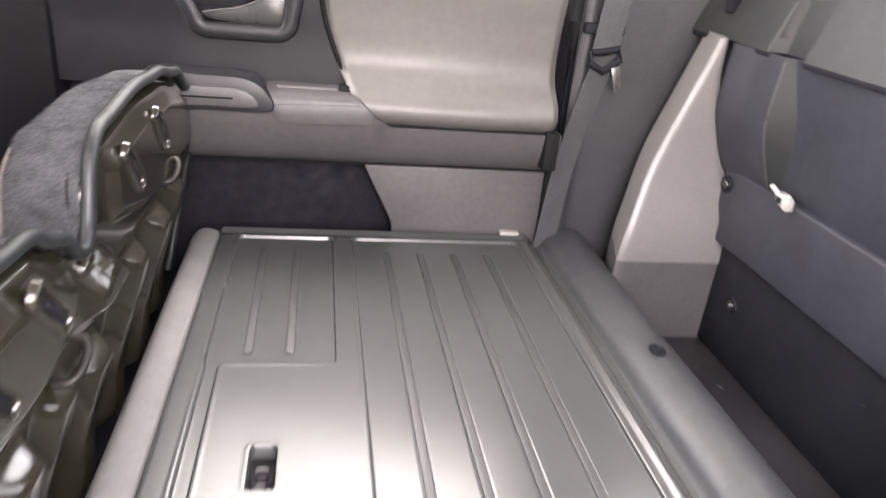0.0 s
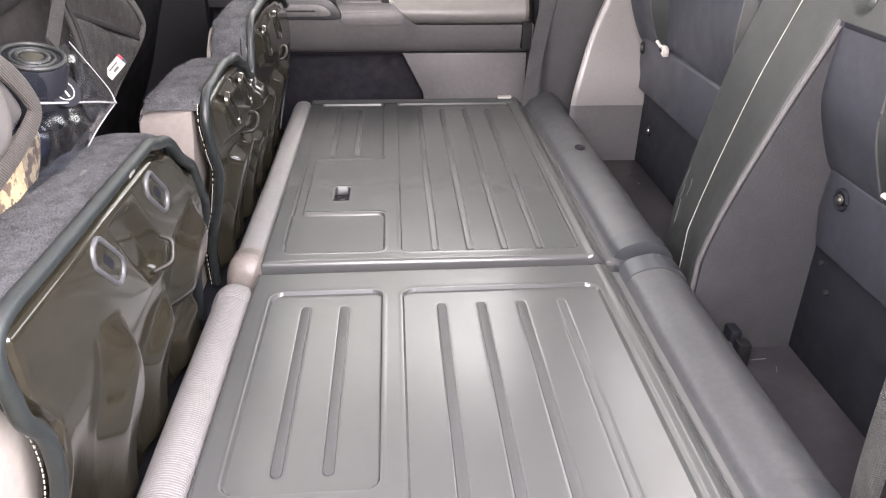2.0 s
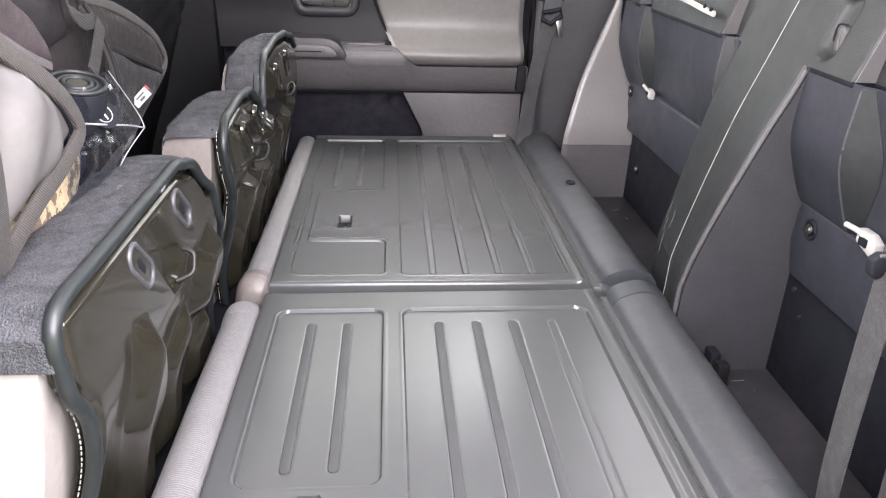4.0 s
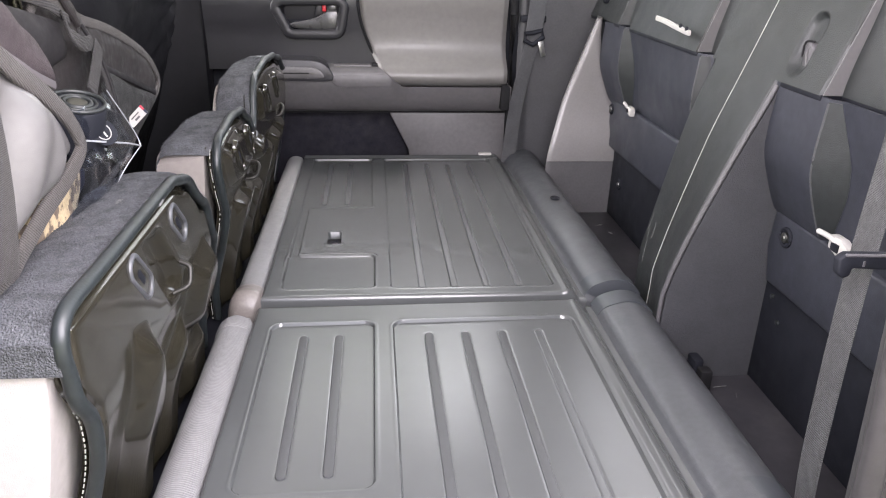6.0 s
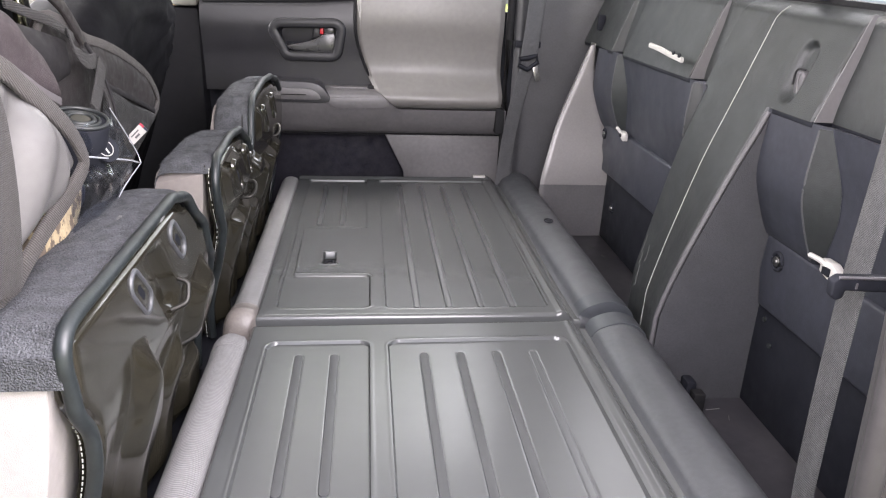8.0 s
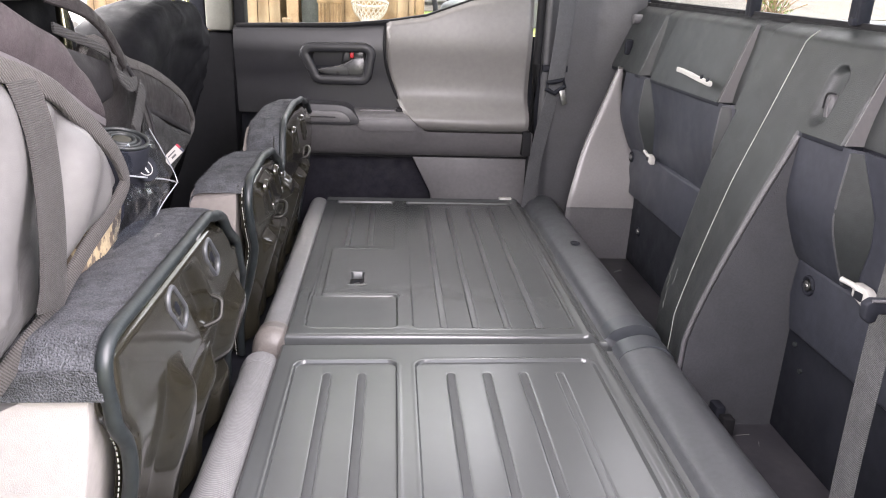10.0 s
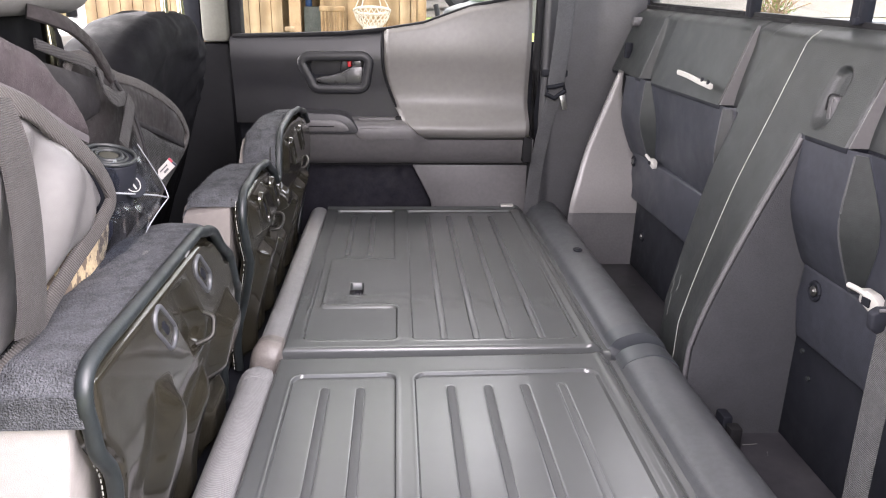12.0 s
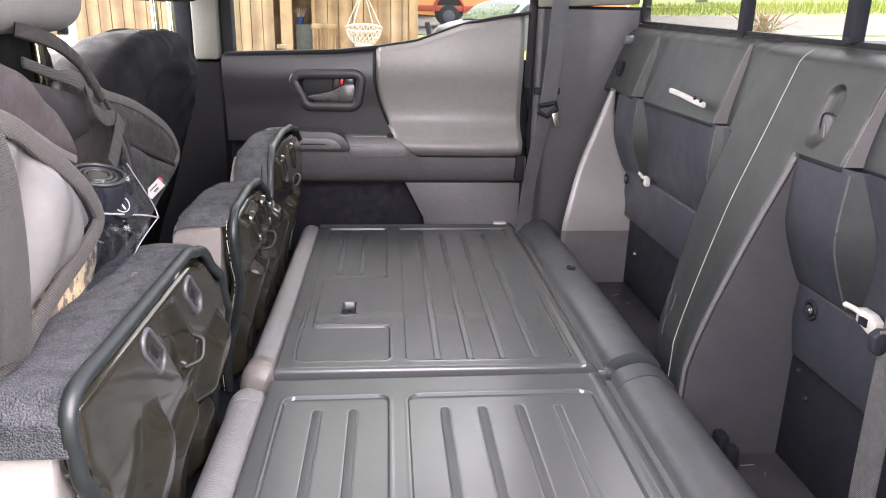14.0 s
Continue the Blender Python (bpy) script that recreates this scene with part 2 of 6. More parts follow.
def lerp(table, v):
    """Smooth interpolation in a table of (place, value)."""
    if v <= table[0][0]:
        return table[0][1]
    for (a, x), (b, y) in zip(table, table[1:]):
        if v <= b:
            t = (v - a) / (b - a)
            t = t * t * (3 - 2 * t)
            return x + (y - x) * t
    return table[-1][1]


def curve(table, v):
    """Catmull-Rom interpolation in a table of (place, value)."""
    n = len(table)
    if v <= table[0][0]:
        return table[0][1]
    for i in range(n - 1):
        a, b = table[i], table[i + 1]
        if v <= b[0]:
            p, q = table[max(i - 1, 0)], table[min(i + 2, n - 1)]
            w = b[0] - a[0]
            t = (v - a[0]) / w
            ma = (b[1] - p[1]) / max(1e-6, b[0] - p[0]) * w
            mb = (q[1] - a[1]) / max(1e-6, q[0] - a[0]) * w
            return (2 * t ** 3 - 3 * t * t + 1) * a[1] + (t ** 3 - 2 * t * t + t) * ma + (3 * t * t - 2 * t ** 3) * b[1] + (t ** 3 - t * t) * mb
    return table[-1][1]


def backed(bm, vec):
    """Gives a sheet a thickness along vec."""
    out = bmesh.ops.extrude_face_region(bm, geom=bm.faces[:], use_keep_orig=True)
    bmesh.ops.translate(bm, verts=[g for g in out["geom"] if isinstance(g, bmesh.types.BMVert)], vec=vec)
    return bm


def straight(table, v):
    if v <= table[0][0]:
        return table[0][1]
    for (a, x), (b, y) in zip(table, table[1:]):
        if v <= b:
            return x + (y - x) * (v - a) / (b - a)
    return table[-1][1]


def step(a, b, v):
    t = min(1, max(0, (v - a) / (b - a)))
    return t * t * (3 - 2 * t)


def rrect(x, y, x0, x1, y0, y1, r):
    """Signed distance to a rounded rectangle, negative inside."""
    dx = abs(x - (x0 + x1) / 2) - ((x1 - x0) / 2 - r)
    dy = abs(y - (y0 + y1) / 2) - ((y1 - y0) / 2 - r)
    return math.hypot(max(dx, 0), max(dy, 0)) + min(max(dx, dy), 0) - r


def capsule(x, y0, y1, w, h, z):
    """A low rounded rib that runs along y."""
    bm = bmesh.new()
    outline = []
    for k in range(9):
        an = math.pi * k / 8
        outline.append((x + w / 2 * math.cos(an), y1 - w / 2 + w / 2 * math.sin(an)))
    for k in range(9):
        an = math.pi + math.pi * k / 8
        outline.append((x + w / 2 * math.cos(an), y0 + w / 2 + w / 2 * math.sin(an)))
    cy = (y0 + y1) / 2
    rings = []
    for inset, dz in ((0, -0.002), (0, h * 0.72), (0.0004, h * 0.94), (0.0011, h)):
        ring = []
        for px, py in outline:
            k = 1 - inset / (w / 2)
            ey = y1 - w / 2 if py > cy else y0 + w / 2
            ring.append(bm.verts.new((x + (px - x) * k, ey + (py - ey) * k, z + dz)))
        rings.append(ring)
    n = len(outline)
    for a, b in zip(rings, rings[1:]):
        for i in range(n):
            bm.faces.new((a[i], a[(i + 1) % n], b[(i + 1) % n], b[i]))
    bm.faces.new(rings[-1])
    return bm


# ---- the cab ----
# floor, tray below the folded seats, roof
floor = thing("floor", "dark carpeted cab floor in deep shade", "floor", (-0.3, 0.1, -0.45), kind="structure")
part("carpet_sheet", box(-1.3, 0.75, -0.64, 0.86, -0.47, -0.45), FLOORMAT, floor)
tray = thing("seat_base", "black plastic storage base under the folded rear seat", "seat base", (0.3, 0.1, -0.45), kind="structure")
part("tray_body", box(-0.02, 0.70, -0.60, 0.80, -0.449, -0.105, 0.006), TRIM_DARK, tray)
SHELF = mat("scuffed_shelf_plastic", (0.030, 0.029, 0.033), 0.34, 0, 0.12, 8, 0.1, 300, 0.0005, second=(0.058, 0.056, 0.060), sscale=9, smin=0.5, smax=0.85)
part("shelf", box(0.50, 0.70, -0.60, 0.80, -0.104, -0.098, 0.002), SHELF, tray, "scuffed dark plastic shelf behind the seat")
ceiling = thing("ceiling", "pale grey cloth headliner of the cab", "ceiling", (-0.2, 0.1, 0.95), kind="structure")
part("headliner", box(-1.15, 0.76, -0.66, 0.88, 0.95, 0.99, 0.01), HEADLINER, ceiling)


# rear wall: upper panel, bays, gussets and column
back = thing("wall_back", "moulded black plastic trim of the rear cab wall", "wall trim", (0.7, 0.1, -0.098), kind="structure")
LEDGE = 0.352


def upper_x(z):
    return lerp([(0.34, 0.676), (0.49, 0.702), (0.52, 0.712)], z)


def wedge(y, z, a, b):
    """How far a wedge between a and b stands out of the upper panel."""
    deep = max(0.0, upper_x(z) - straight([(LEDGE, 0.6525), (0.485, 0.700), (0.52, 0.72)], z))
    return deep * step(a - 0.003, a + 0.003, y) * (1 - step(b - 0.003, b + 0.003, y))


def upper(u, v):
    y = -0.60 + 1.40 * u
    top = 0.484 + 0.018 * y
    z = LEDGE + (top - LEDGE) * v
    x = upper_x(z) - wedge(y, z, 0.172, 0.515) - wedge(y, z, -0.19, 0.112) - wedge(y, z, 0.585, 0.84) - wedge(y, z, -0.9, -0.42)
    d = rrect(y, z, -0.130, -0.093, 0.363, 0.439, 0.0175)
    x += 0.011 * (1 - step(-0.008, 0.003, d))
    x += 0.022 * step(top - 0.024, top, z) ** 2
    return (x, y, z)


part("upper_panel", backed(grid(upper, 466, 60), (0.005, 0, 0)), TRIM, back, "dark moulded panel below the rear window")
for y0, y1, x0 in ((0.172, 0.515, 0.6535), (0.515, 0.585, 0.678), (0.585, 0.80, 0.6535), (0.112, 0.172, 0.678), (-0.19, -0.094, 0.6535), (-0.42, -0.19, 0.678), (-0.60, -0.42, 0.6535)):
    part("ledge", box(x0, 0.712, y0 + 0.001, y1 - 0.001, LEDGE - 0.007, LEDGE + 0.001, 0.002), TRIM_DARK, back)
BAY = mat("shaded_bay_plastic", (0.026, 0.028, 0.036), 0.5, 0, 0.14, 12, 0.3, 900, 0.0005, spec=0.3)
part("bay_back", box(0.706, 0.722, -0.60, 0.80, -0.098, LEDGE + 0.09), BAY, back)


BAY_FRONT = [(0.165, 0.693), (0.181, 0.681), (0.226, 0.662), (0.26, 0.652), (0.29, 0.651), (0.32, 0.653), (0.358, 0.656)]
BAY_REAR = [(0.165, 0.694), (0.20, 0.687), (0.277, 0.677), (0.358, 0.662)]


def bay_out(y, f):
    """How proud the bay panel stands along y: 1 on its bulge, 0 in its hollow, below 0 in the deep recess; f: the flanks' breadth."""
    if y > 0.125:
        return straight([(0.156 - 0.020 * f, -0.4), (0.158, 1.0), (0.30, 0.55), (0.50, 0.0), (0.547 - 0.024 * f, 0.0), (0.549, 1.0)], y)
    return straight([(-0.40, 0.5), (-0.208 - 0.036 * f, 0.0), (-0.206, 1.0), (-0.08, 1.0), (-0.06, -0.6)], y)


def flank(z):
    return max(0.05, min(1.0, (straight(BAY_REAR, z) - curve(BAY_FRONT, z)) / 0.026))


def bay(u, v):
    y, z = -0.60 + 1.262 * u, 0.165 + (LEDGE - 0.001 - 0.165) * v
    a, b, k = straight(BAY_REAR, z), curve(BAY_FRONT, z), bay_out(y, flank(z))
    x = a + (b - a) * k if k >= 0 else a - 0.025 * k
    return (x - 0.008 * step(0.60, 0.66, y), y, z)


part("bay_panel", backed(grid(bay, 560, 36), (0.004, 0, 0)), BAY, back, "bulging black panel between the ledge and the rail", 28)
def fin(y0, k0, y1, k1):
    """The grained flank where a bulge of the bay panel steps back."""
    def at(u, v):
        z, k = 0.180 + (LEDGE - 0.004 - 0.180) * v, k0 + (k1 - k0) * u
        a, b = straight(BAY_REAR, z), curve(BAY_FRONT, z)
        return ((a + (b - a) * k if k >= 0 else a - 0.025 * k) - 0.0014, y0 + (y1 - y0) * u * flank(z) - 0.0012, z)
    return backed(grid(at, 8, 24), (0.001, 0.001, 0))


GUSSET = mat("coarse_grained_plastic", (0.043, 0.044, 0.0475), 0.48, 0, 0.12, 30, 0.7, 520, 0.0010)
# far paler than the panel's plastic: the wedge flanks' light is in the colour
WEDGE = mat("lit_grey_flank", (0.105, 0.102, 0.103), 0.45, 0, 0.06, 25, 0.2, 620, 0.0005)
for y0, k0, y1, k1 in ((0.549, 1.0, 0.5245, 0.0), (0.158, 1.0, 0.139, -0.2), (-0.206, 1.0, -0.243, 0.0)):
    part("fin", fin(y0, k0, y1, k1), TRIM, back, "grained flank of a bulge")
    # bead in a paler plastic stands for the highlight along the flank's crest
    bead = [(straight(BAY_REAR, z) + (curve(BAY_FRONT, z) - straight(BAY_REAR, z)) * k0 - 0.0008, y0 - 0.001, z) for z in [0.180 + (LEDGE - 0.186) * k / 20 for k in range(21)]]
    part("fin_highlight", tube(bead, 0.0016, 6), GUSSET, back)
for yy in (0.172, -0.19):
    side = [(straight([(LEDGE, 0.6525), (0.485, 0.700)], z), z) for z in (LEDGE + 0.001, 0.40, 0.44, 0.478)]
    part("wedge_side", plate(side + [(upper_x(z) + 0.001, z) for z in (0.478, 0.44, 0.40, LEDGE + 0.001)], "y", yy - 0.0050, yy - 0.0034), WEDGE, back, "triangular flank of a wedge, its lit tone put into the colour")
# rails across the bays, chamfered at the gusset
part("rail", plate([(0.115, 0.070), (0.115, 0.182), (0.655, 0.182), (0.657, 0.125), (0.640, 0.100), (0.640, 0.070)], "x", 0.678, 0.708, 0.006, 3), BAY, back)
part("rail", plate([(-0.60, 0.070), (-0.60, 0.176), (-0.095, 0.176), (-0.090, 0.120), (-0.105, 0.070)], "x", 0.684, 0.708, 0.006, 3), BAY, back)
part("lower_panel", box(0.694, 0.708, 0.10, 0.66, -0.097, 0.072, 0.002), TRIM_DARK, back)
part("lower_panel", box(0.696, 0.708, -0.60, -0.09, -0.097, 0.072, 0.002), TRIM_DARK, back)


def column_x(y, z):
    x = lerp([(-0.10, 0.558), (0.04, 0.562)], z) if z < 0.04 else curve([(-0.10, 0.545), (0.04, 0.562), (0.244, 0.6145), (LEDGE, 0.6525), (0.46, 0.691)], z)
    low = 1 - step(0.04, 0.36, z)
    return x + low * straight([(-0.09, -0.024), (0.0, 0.0), (0.10, 0.012)], y)


def column(u, v):
    y, z = -0.09 + 0.195 * u, -0.098 + (LEDGE + 0.099) * v
    x = column_x(y, z)
    e = min(y + 0.09, 0.105 - y)
    return (x + 0.010 * (1 - step(0, 0.010, e)) ** 2, y, z)


part("column", backed(grid(column, 60, 60), (0.005, 0, 0)), TRIM, back, "sloping centre column of the rear wall")
zs = [-0.098 + 0.454 * k / 16 for k in range(17)]
part("gusset", plate([(column_x(-0.09, z) + 0.008, z) for z in zs] + [(0.70, 0.356), (0.70, -0.098)], "y", -0.092, -0.084, 0.0), GUSSET, back, "coarsely grained side of the column")
part("gusset", plate([(column_x(0.10, z) + 0.008, z) for z in zs] + [(0.70, 0.356), (0.70, -0.098)], "y", 0.094, 0.104, 0.0), TRIM_DARK, back)
SCUFF = mat("pale_scuff_mark", (0.10, 0.10, 0.097), 0.7, 0, 0.2, 60, 0)
rs_marks = random.Random(21)
for k in range(5):
    my, mz, ml = 0.055 + rs_marks.uniform(0, 0.035), 0.045 + rs_marks.uniform(-0.03, 0.05), rs_marks.uniform(0.012, 0.035)
    part("scuff", tube([(column_x(my, mz + ml * t) - 0.0002, my + 0.004 * t * rs_marks.uniform(-1, 1), mz + ml * t) for t in (0, 0.5, 1)], 0.0004, 5), SCUFF, back)
# grey tube draws the highlight that the column's rounded edge catches
part("column_highlight", tube([(column_x(-0.09, z) + 0.0035, -0.0895, z) for z in [-0.02 + 0.366 * k / 30 for k in range(31)]], 0.0032, 8), TRIM_GREY, back, "paler line on the column's rounded edge, a highlight put into colour")
for sx, sy, sl, turn in ((0.628, -0.122, 0.022, 0.1), (0.652, -0.150, 0.012, 1.2), (0.640, 0.55, 0.020, 0.5), (0.664, 0.50, 0.010, 2.0), (0.612, 0.62, 0.014, 0.2)):
    part("scuff", tube([(sx, sy, -0.0977), (sx + sl * math.cos(turn), sy + sl * math.sin(turn), -0.0977)], 0.0007, 5), SCUFF, back)
SEAM = mat("pale_seam_edge", (0.22, 0.225, 0.21), 0.5, 0, 0.2, 60, 0)
part("seam", tube([(upper_x(z) - wedge(0.0, z, -0.19, 0.112) - 0.0006 if z > LEDGE else column_x(0.0, z) - 0.0008, 0.004 - 0.035 * step(0.462, 0.492, z), z) for z in [-0.03 + 0.508 * k / 60 for k in range(61)]], 0.0008, 6), SEAM, back, "worn pale seam between two trim panels")

GUSSET_FOOT = mat("smooth_grey_trim", (0.088, 0.086, 0.089), 0.36, 0, 0.1, 25, 0.3, 600, 0.0006)
# light grey carries the sheen that dark trim catches from the door opening
FAR_GUSSET = mat("grained_sheen_grey_trim", (0.180, 0.173, 0.172), 0.30, 0, 0.05, 25, 0.4, 600, 0.0005, spec=0.5)
GUSSET_LEFT = [(-0.098, 0.533), (0.001, 0.532), (0.051, 0.534), (0.099, 0.545), (0.173, 0.566), (0.251, 0.594), (0.352, 0.630)]
GUSSET_RIGHT = [(-0.098, 0.712), (0.10, 0.708), (0.145, 0.692), (0.218, 0.663), (0.301, 0.644), (0.354, 0.642)]


def gusset_at(k, z, foot):
    """The trim's face from its front edge (k = 0) to the wall; it rolls back at both edges."""
    a, b = curve(GUSSET_LEFT, z), curve(GUSSET_RIGHT, z)
    w = min(0.014, (b - a) * 0.45)
    near_edge = min(k, 1 - k)
    e = w * near_edge / 0.2 if near_edge < 0.2 else w + ((b - a) * 0.5 - w) * (near_edge - 0.2) / 0.3
    across = a + e if k < 0.5 else b - e
    y = curve([(-0.098, 0.640), (0.02, 0.636), (0.06, 0.637), (0.10, 0.644), (0.15, 0.656), (0.20, 0.662), (0.27, 0.664), (0.356, 0.664)], z)
    return (across, y + (0.002 if foot else 0.0) + 0.004 * (1 - min(1, e / w)) ** 2.2, z)


for name, z0, z1, n, material, words in (("far_gusset", 0.0335, 0.356, 60, FAR_GUSSET, "side trim that curves down to the shelf, sheen put into its grey"), ("far_gusset_foot", -0.098, 0.0325, 12, GUSSET_FOOT, "darker smooth foot of the side trim")):
    part(name, backed(grid(lambda u, v: gusset_at(u, z0 + (z1 - z0) * v, z0 < 0), 40, n), (0.030, 0.10, 0)), material, back, words)


def screw(at, axis, parent, r=0.010):
    a = Vector(axis)
    cup = part("screw_cup", tube([Vector(at) + Vector((0, r * math.cos(k), r * math.sin(k))) for k in [2 * math.pi * i / 18 for i in range(18)]], 0.0028, 8, True), TRIM_DARK, parent)
    hd = disc(Vector(at) + a * 0.001, axis, r * 0.62, 0.005, 16, 0.001)
    part("screw_head", join(hd, disc(Vector(at) + a * 0.004, axis, r * 0.28, 0.003, 6)), STEEL, cup, "small steel screw head")


screw((0.693, 0.575, -0.005), (-1, 0, 0), back)
screw((0.677, 0.640, 0.158), (-1, 0, 0), back)
screw((0.683, -0.135, 0.149), (-1, 0, 0), back, 0.012)
for yy, zz in ((-0.115, 0.05), (-0.14, 0.02), (0.30, 0.02)):
    part("clip_head", disc((0.6945 if zz < 0.1 else 0.706, yy, zz), (1, 0, 0), 0.0035, 0.004, 10), TRIM, back)
# striker in the upper slot
striker = part("striker", plate([(-0.121, 0.374), (-0.123, 0.398), (-0.118, 0.4035), (-0.108, 0.4035), (-0.104, 0.398), (-0.104, 0.374), (-0.109, 0.3705), (-0.117, 0.3705)], "x", 0.6715, 0.684, 0.0022, 2), TRIM_GREY, back, "bent grey steel striker in a slot")
part("striker_wire", tube(smooth_path([(0.676, -0.1185, 0.405), (0.6705, -0.112, 0.4055), (0.6705, -0.105, 0.400), (0.6705, -0.1035, 0.385)], 4), 0.0012, 6), RUBBER, striker)
part("striker_fold", tube([(0.6705, -0.1165, 0.376), (0.6708, -0.1135, 0.388), (0.6710, -0.1150, 0.400)], 0.0011, 6), WEDGE, striker)
part("coat_knob", disc((0.690, 0.745, 0.465), (-1, 0, 0), 0.011, 0.03, 16, 0.003), TRIM_GREY, back)
part("coat_knob", box(0.655, 0.672, 0.71, 0.725, 0.385, 0.420, 0.004), TRIM_DARK, back)

# white straps and hooks on the rear wall
strap = thing("white_strap", "short white plastic strap lying on the panel ledge", "strap", (0.648, 0.27, 0.383))
part("strap_body", tube(smooth_path([(0.648, 0.352, 0.388), (0.645, 0.30, 0.387), (0.643, 0.24, 0.383), (0.643, 0.188, 0.380)], 5), 0.004, 12, flat=(0.006, 0.009)), WHITE, strap)
part("rivet", disc((0.6405, 0.222, 0.388), (-1, 0, 0.2), 0.0036, 0.003, 10), TRIM_DARK, strap)
part("rivet", disc((0.6405, 0.196, 0.386), (-1, 0, 0.2), 0.0036, 0.003, 10), TRIM_DARK, strap)


def hook(y, z, x, k, reach):
    """A white hook; k: its size, reach: how far its prong sticks out along the wall."""
    h = thing("seat_hook", "white plastic hook on the rail of the rear wall", "hook", (x, y, z), "rear wall hooks")
    part("hook_plate", plate([(y + a * k, z + b * k) for a, b in ((-0.014, -0.010), (-0.014, 0.004), (-0.004, 0.009), (0.012, 0.009), (0.012, -0.003))], "x", x - 0.012, x, 0.002), WHITE, h)
    part("hook_prong", tube(smooth_path([(x - 0.008, y + 0.008 - reach * 0.5, z + 0.003), (x - 0.014, y + 0.012, z + 0.011 - reach * 0.1), (x - 0.016 - reach * 0.3, y + 0.017 + reach, z + 0.014 - reach * 0.2)], 4), 0.0034, 10), WHITE, h)
    part("hook_slot", box(x - 0.014, x - 0.011, y - 0.004 * k, y + 0.006 * k, z - 0.003 * k, z + 0.004 * k), TRIM_DARK, h)


hook(0.500, 0.184, 0.678, 1.0, 0.0)
hook(-0.256, 0.184, 0.684, 1.4, 0.012)

# rear window
rw = thing("window_1", "sliding rear window in a black rubber frame", "window", (0.73, 0.1, 0.51), kind="structure")


def sheared(bm):
    """The rear window's foot rises slightly towards the far side."""
    for v in bm.verts:
        v.co.z += 0.021 * v.co.y * (1 - step(0.55, 0.80, v.co.z))
    return bm


part("sill", sheared(box(0.7215, 0.745, -0.60, 0.80, 0.466, 0.4865, 0.003)), RUBBER, rw)


def ring(y0, y1, z0, z1, w, x0, x1, r):
    """A rounded rectangular frame across x."""
    bm = bmesh.new()
    loops = []
    for x, g in ((x0, 0), (x0, w), (x1, w), (x1, 0)):
        pts = []
        for cy, cz, a0 in ((y1 - r, z1 - r, 0), (y0 + r, z1 - r, 90), (y0 + r, z0 + r, 180), (y1 - r, z0 + r, 270)):
            for k in range(6):
                an = radians(a0 + 18 * k)
                pts.append(bm.verts.new((x, cy + (r - g) * math.cos(an), cz + (r - g) * math.sin(an))))
        loops.append(pts)
    n = len(loops[0])
    for a, b in zip(loops, loops[1:] + loops[:1]):
        for i in range(n):
            bm.faces.new((a[i], a[(i + 1) % n], b[(i + 1) % n], b[i]))
    return bm


part("window_frame", sheared(ring(-0.585, 0.785, 0.480, 0.90, 0.012, 0.724, 0.742, 0.030)), RUBBER, rw)
for yy in (0.262, -0.045):
    post = part("post", join(box(0.722, 0.738, yy - 0.010, yy + 0.013, 0.488, 0.89, 0.003), box(0.718, 0.736, yy - 0.018, yy - 0.010, 0.488, 0.89, 0.002)), TRIM_DARK, rw)
part("latch", box(0.712, 0.722, -0.062, -0.052, 0.487, 0.497, 0.002), TRIM_DARK, rw)
part("track", sheared(box(0.7225, 0.7245, 0.30, 0.66, 0.486, 0.4895, 0.0005)), RUBBER, rw)
for y0, y1 in ((-0.57, -0.055), (-0.033, 0.252), (0.278, 0.77)):
    part("pane", box(0.727, 0.730, y0, y1, 0.486 + 0.021 * max(y0, 0), 0.888), GLASS, rw).visible_shadow = False
upper_wall = thing("wall_back_frame", "pale trim round the rear window", "wall trim", (0.73, 0.1, 0.9), kind="structure")
part("header", box(0.71, 0.75, -0.64, 0.86, 0.892, 0.955, 0.005), HEADLINER, upper_wall)
part("shell", box(0.724, 0.755, -0.64, 0.86, -0.47, 0.470), BODY, upper_wall)

# far rear door
door = thing("door_1", "closed far rear door with black trim and grey vinyl insert", "car door", (0.1, 0.84, -0.45), kind="structure")
BELT = [(-0.26, 0.418), (0.0, 0.427), (0.096, 0.437), (0.19, 0.452), (0.30, 0.492), (0.40, 0.512), (0.462, 0.521)]
SPLIT_KEYS = [(0.16, 0.205), (0.182, 0.188), (0.232, 0.142), (0.30, 0.110), (0.36, 0.096), (0.45, 0.097)]
SPLIT = [(z, curve(SPLIT_KEYS, z)) for z in [0.16 + 0.29 * k / 40 for k in range(41)]]


def belt(x):
    return straight(BELT, x)


def upper_trim(u, v):
    z0 = 0.215 + 0.22 * v
    x = -0.262 + u * (straight(SPLIT, z0) + 0.262)
    z = 0.215 + v * (belt(x) - 0.215)
    y = curve([(0.21, 0.806), (0.26, 0.803), (0.30, 0.799), (0.345, 0.790), (0.375, 0.786), (0.405, 0.789), (0.45, 0.800)], z)
    d = rrect(x, z, -0.085, 0.058, 0.300, 0.374, 0.022)
    y += 0.030 * (1 - step(-0.006, 0.006, d))
    y += 0.006 * step(0.93, 1.0, v) ** 2 + 0.006 * step(0.985, 1, u)
    return (x, y, z)


part("upper_trim", backed(grid(upper_trim, 120, 80), (0, 0.004, 0)), DOOR_DARK, door, "black upper door trim")


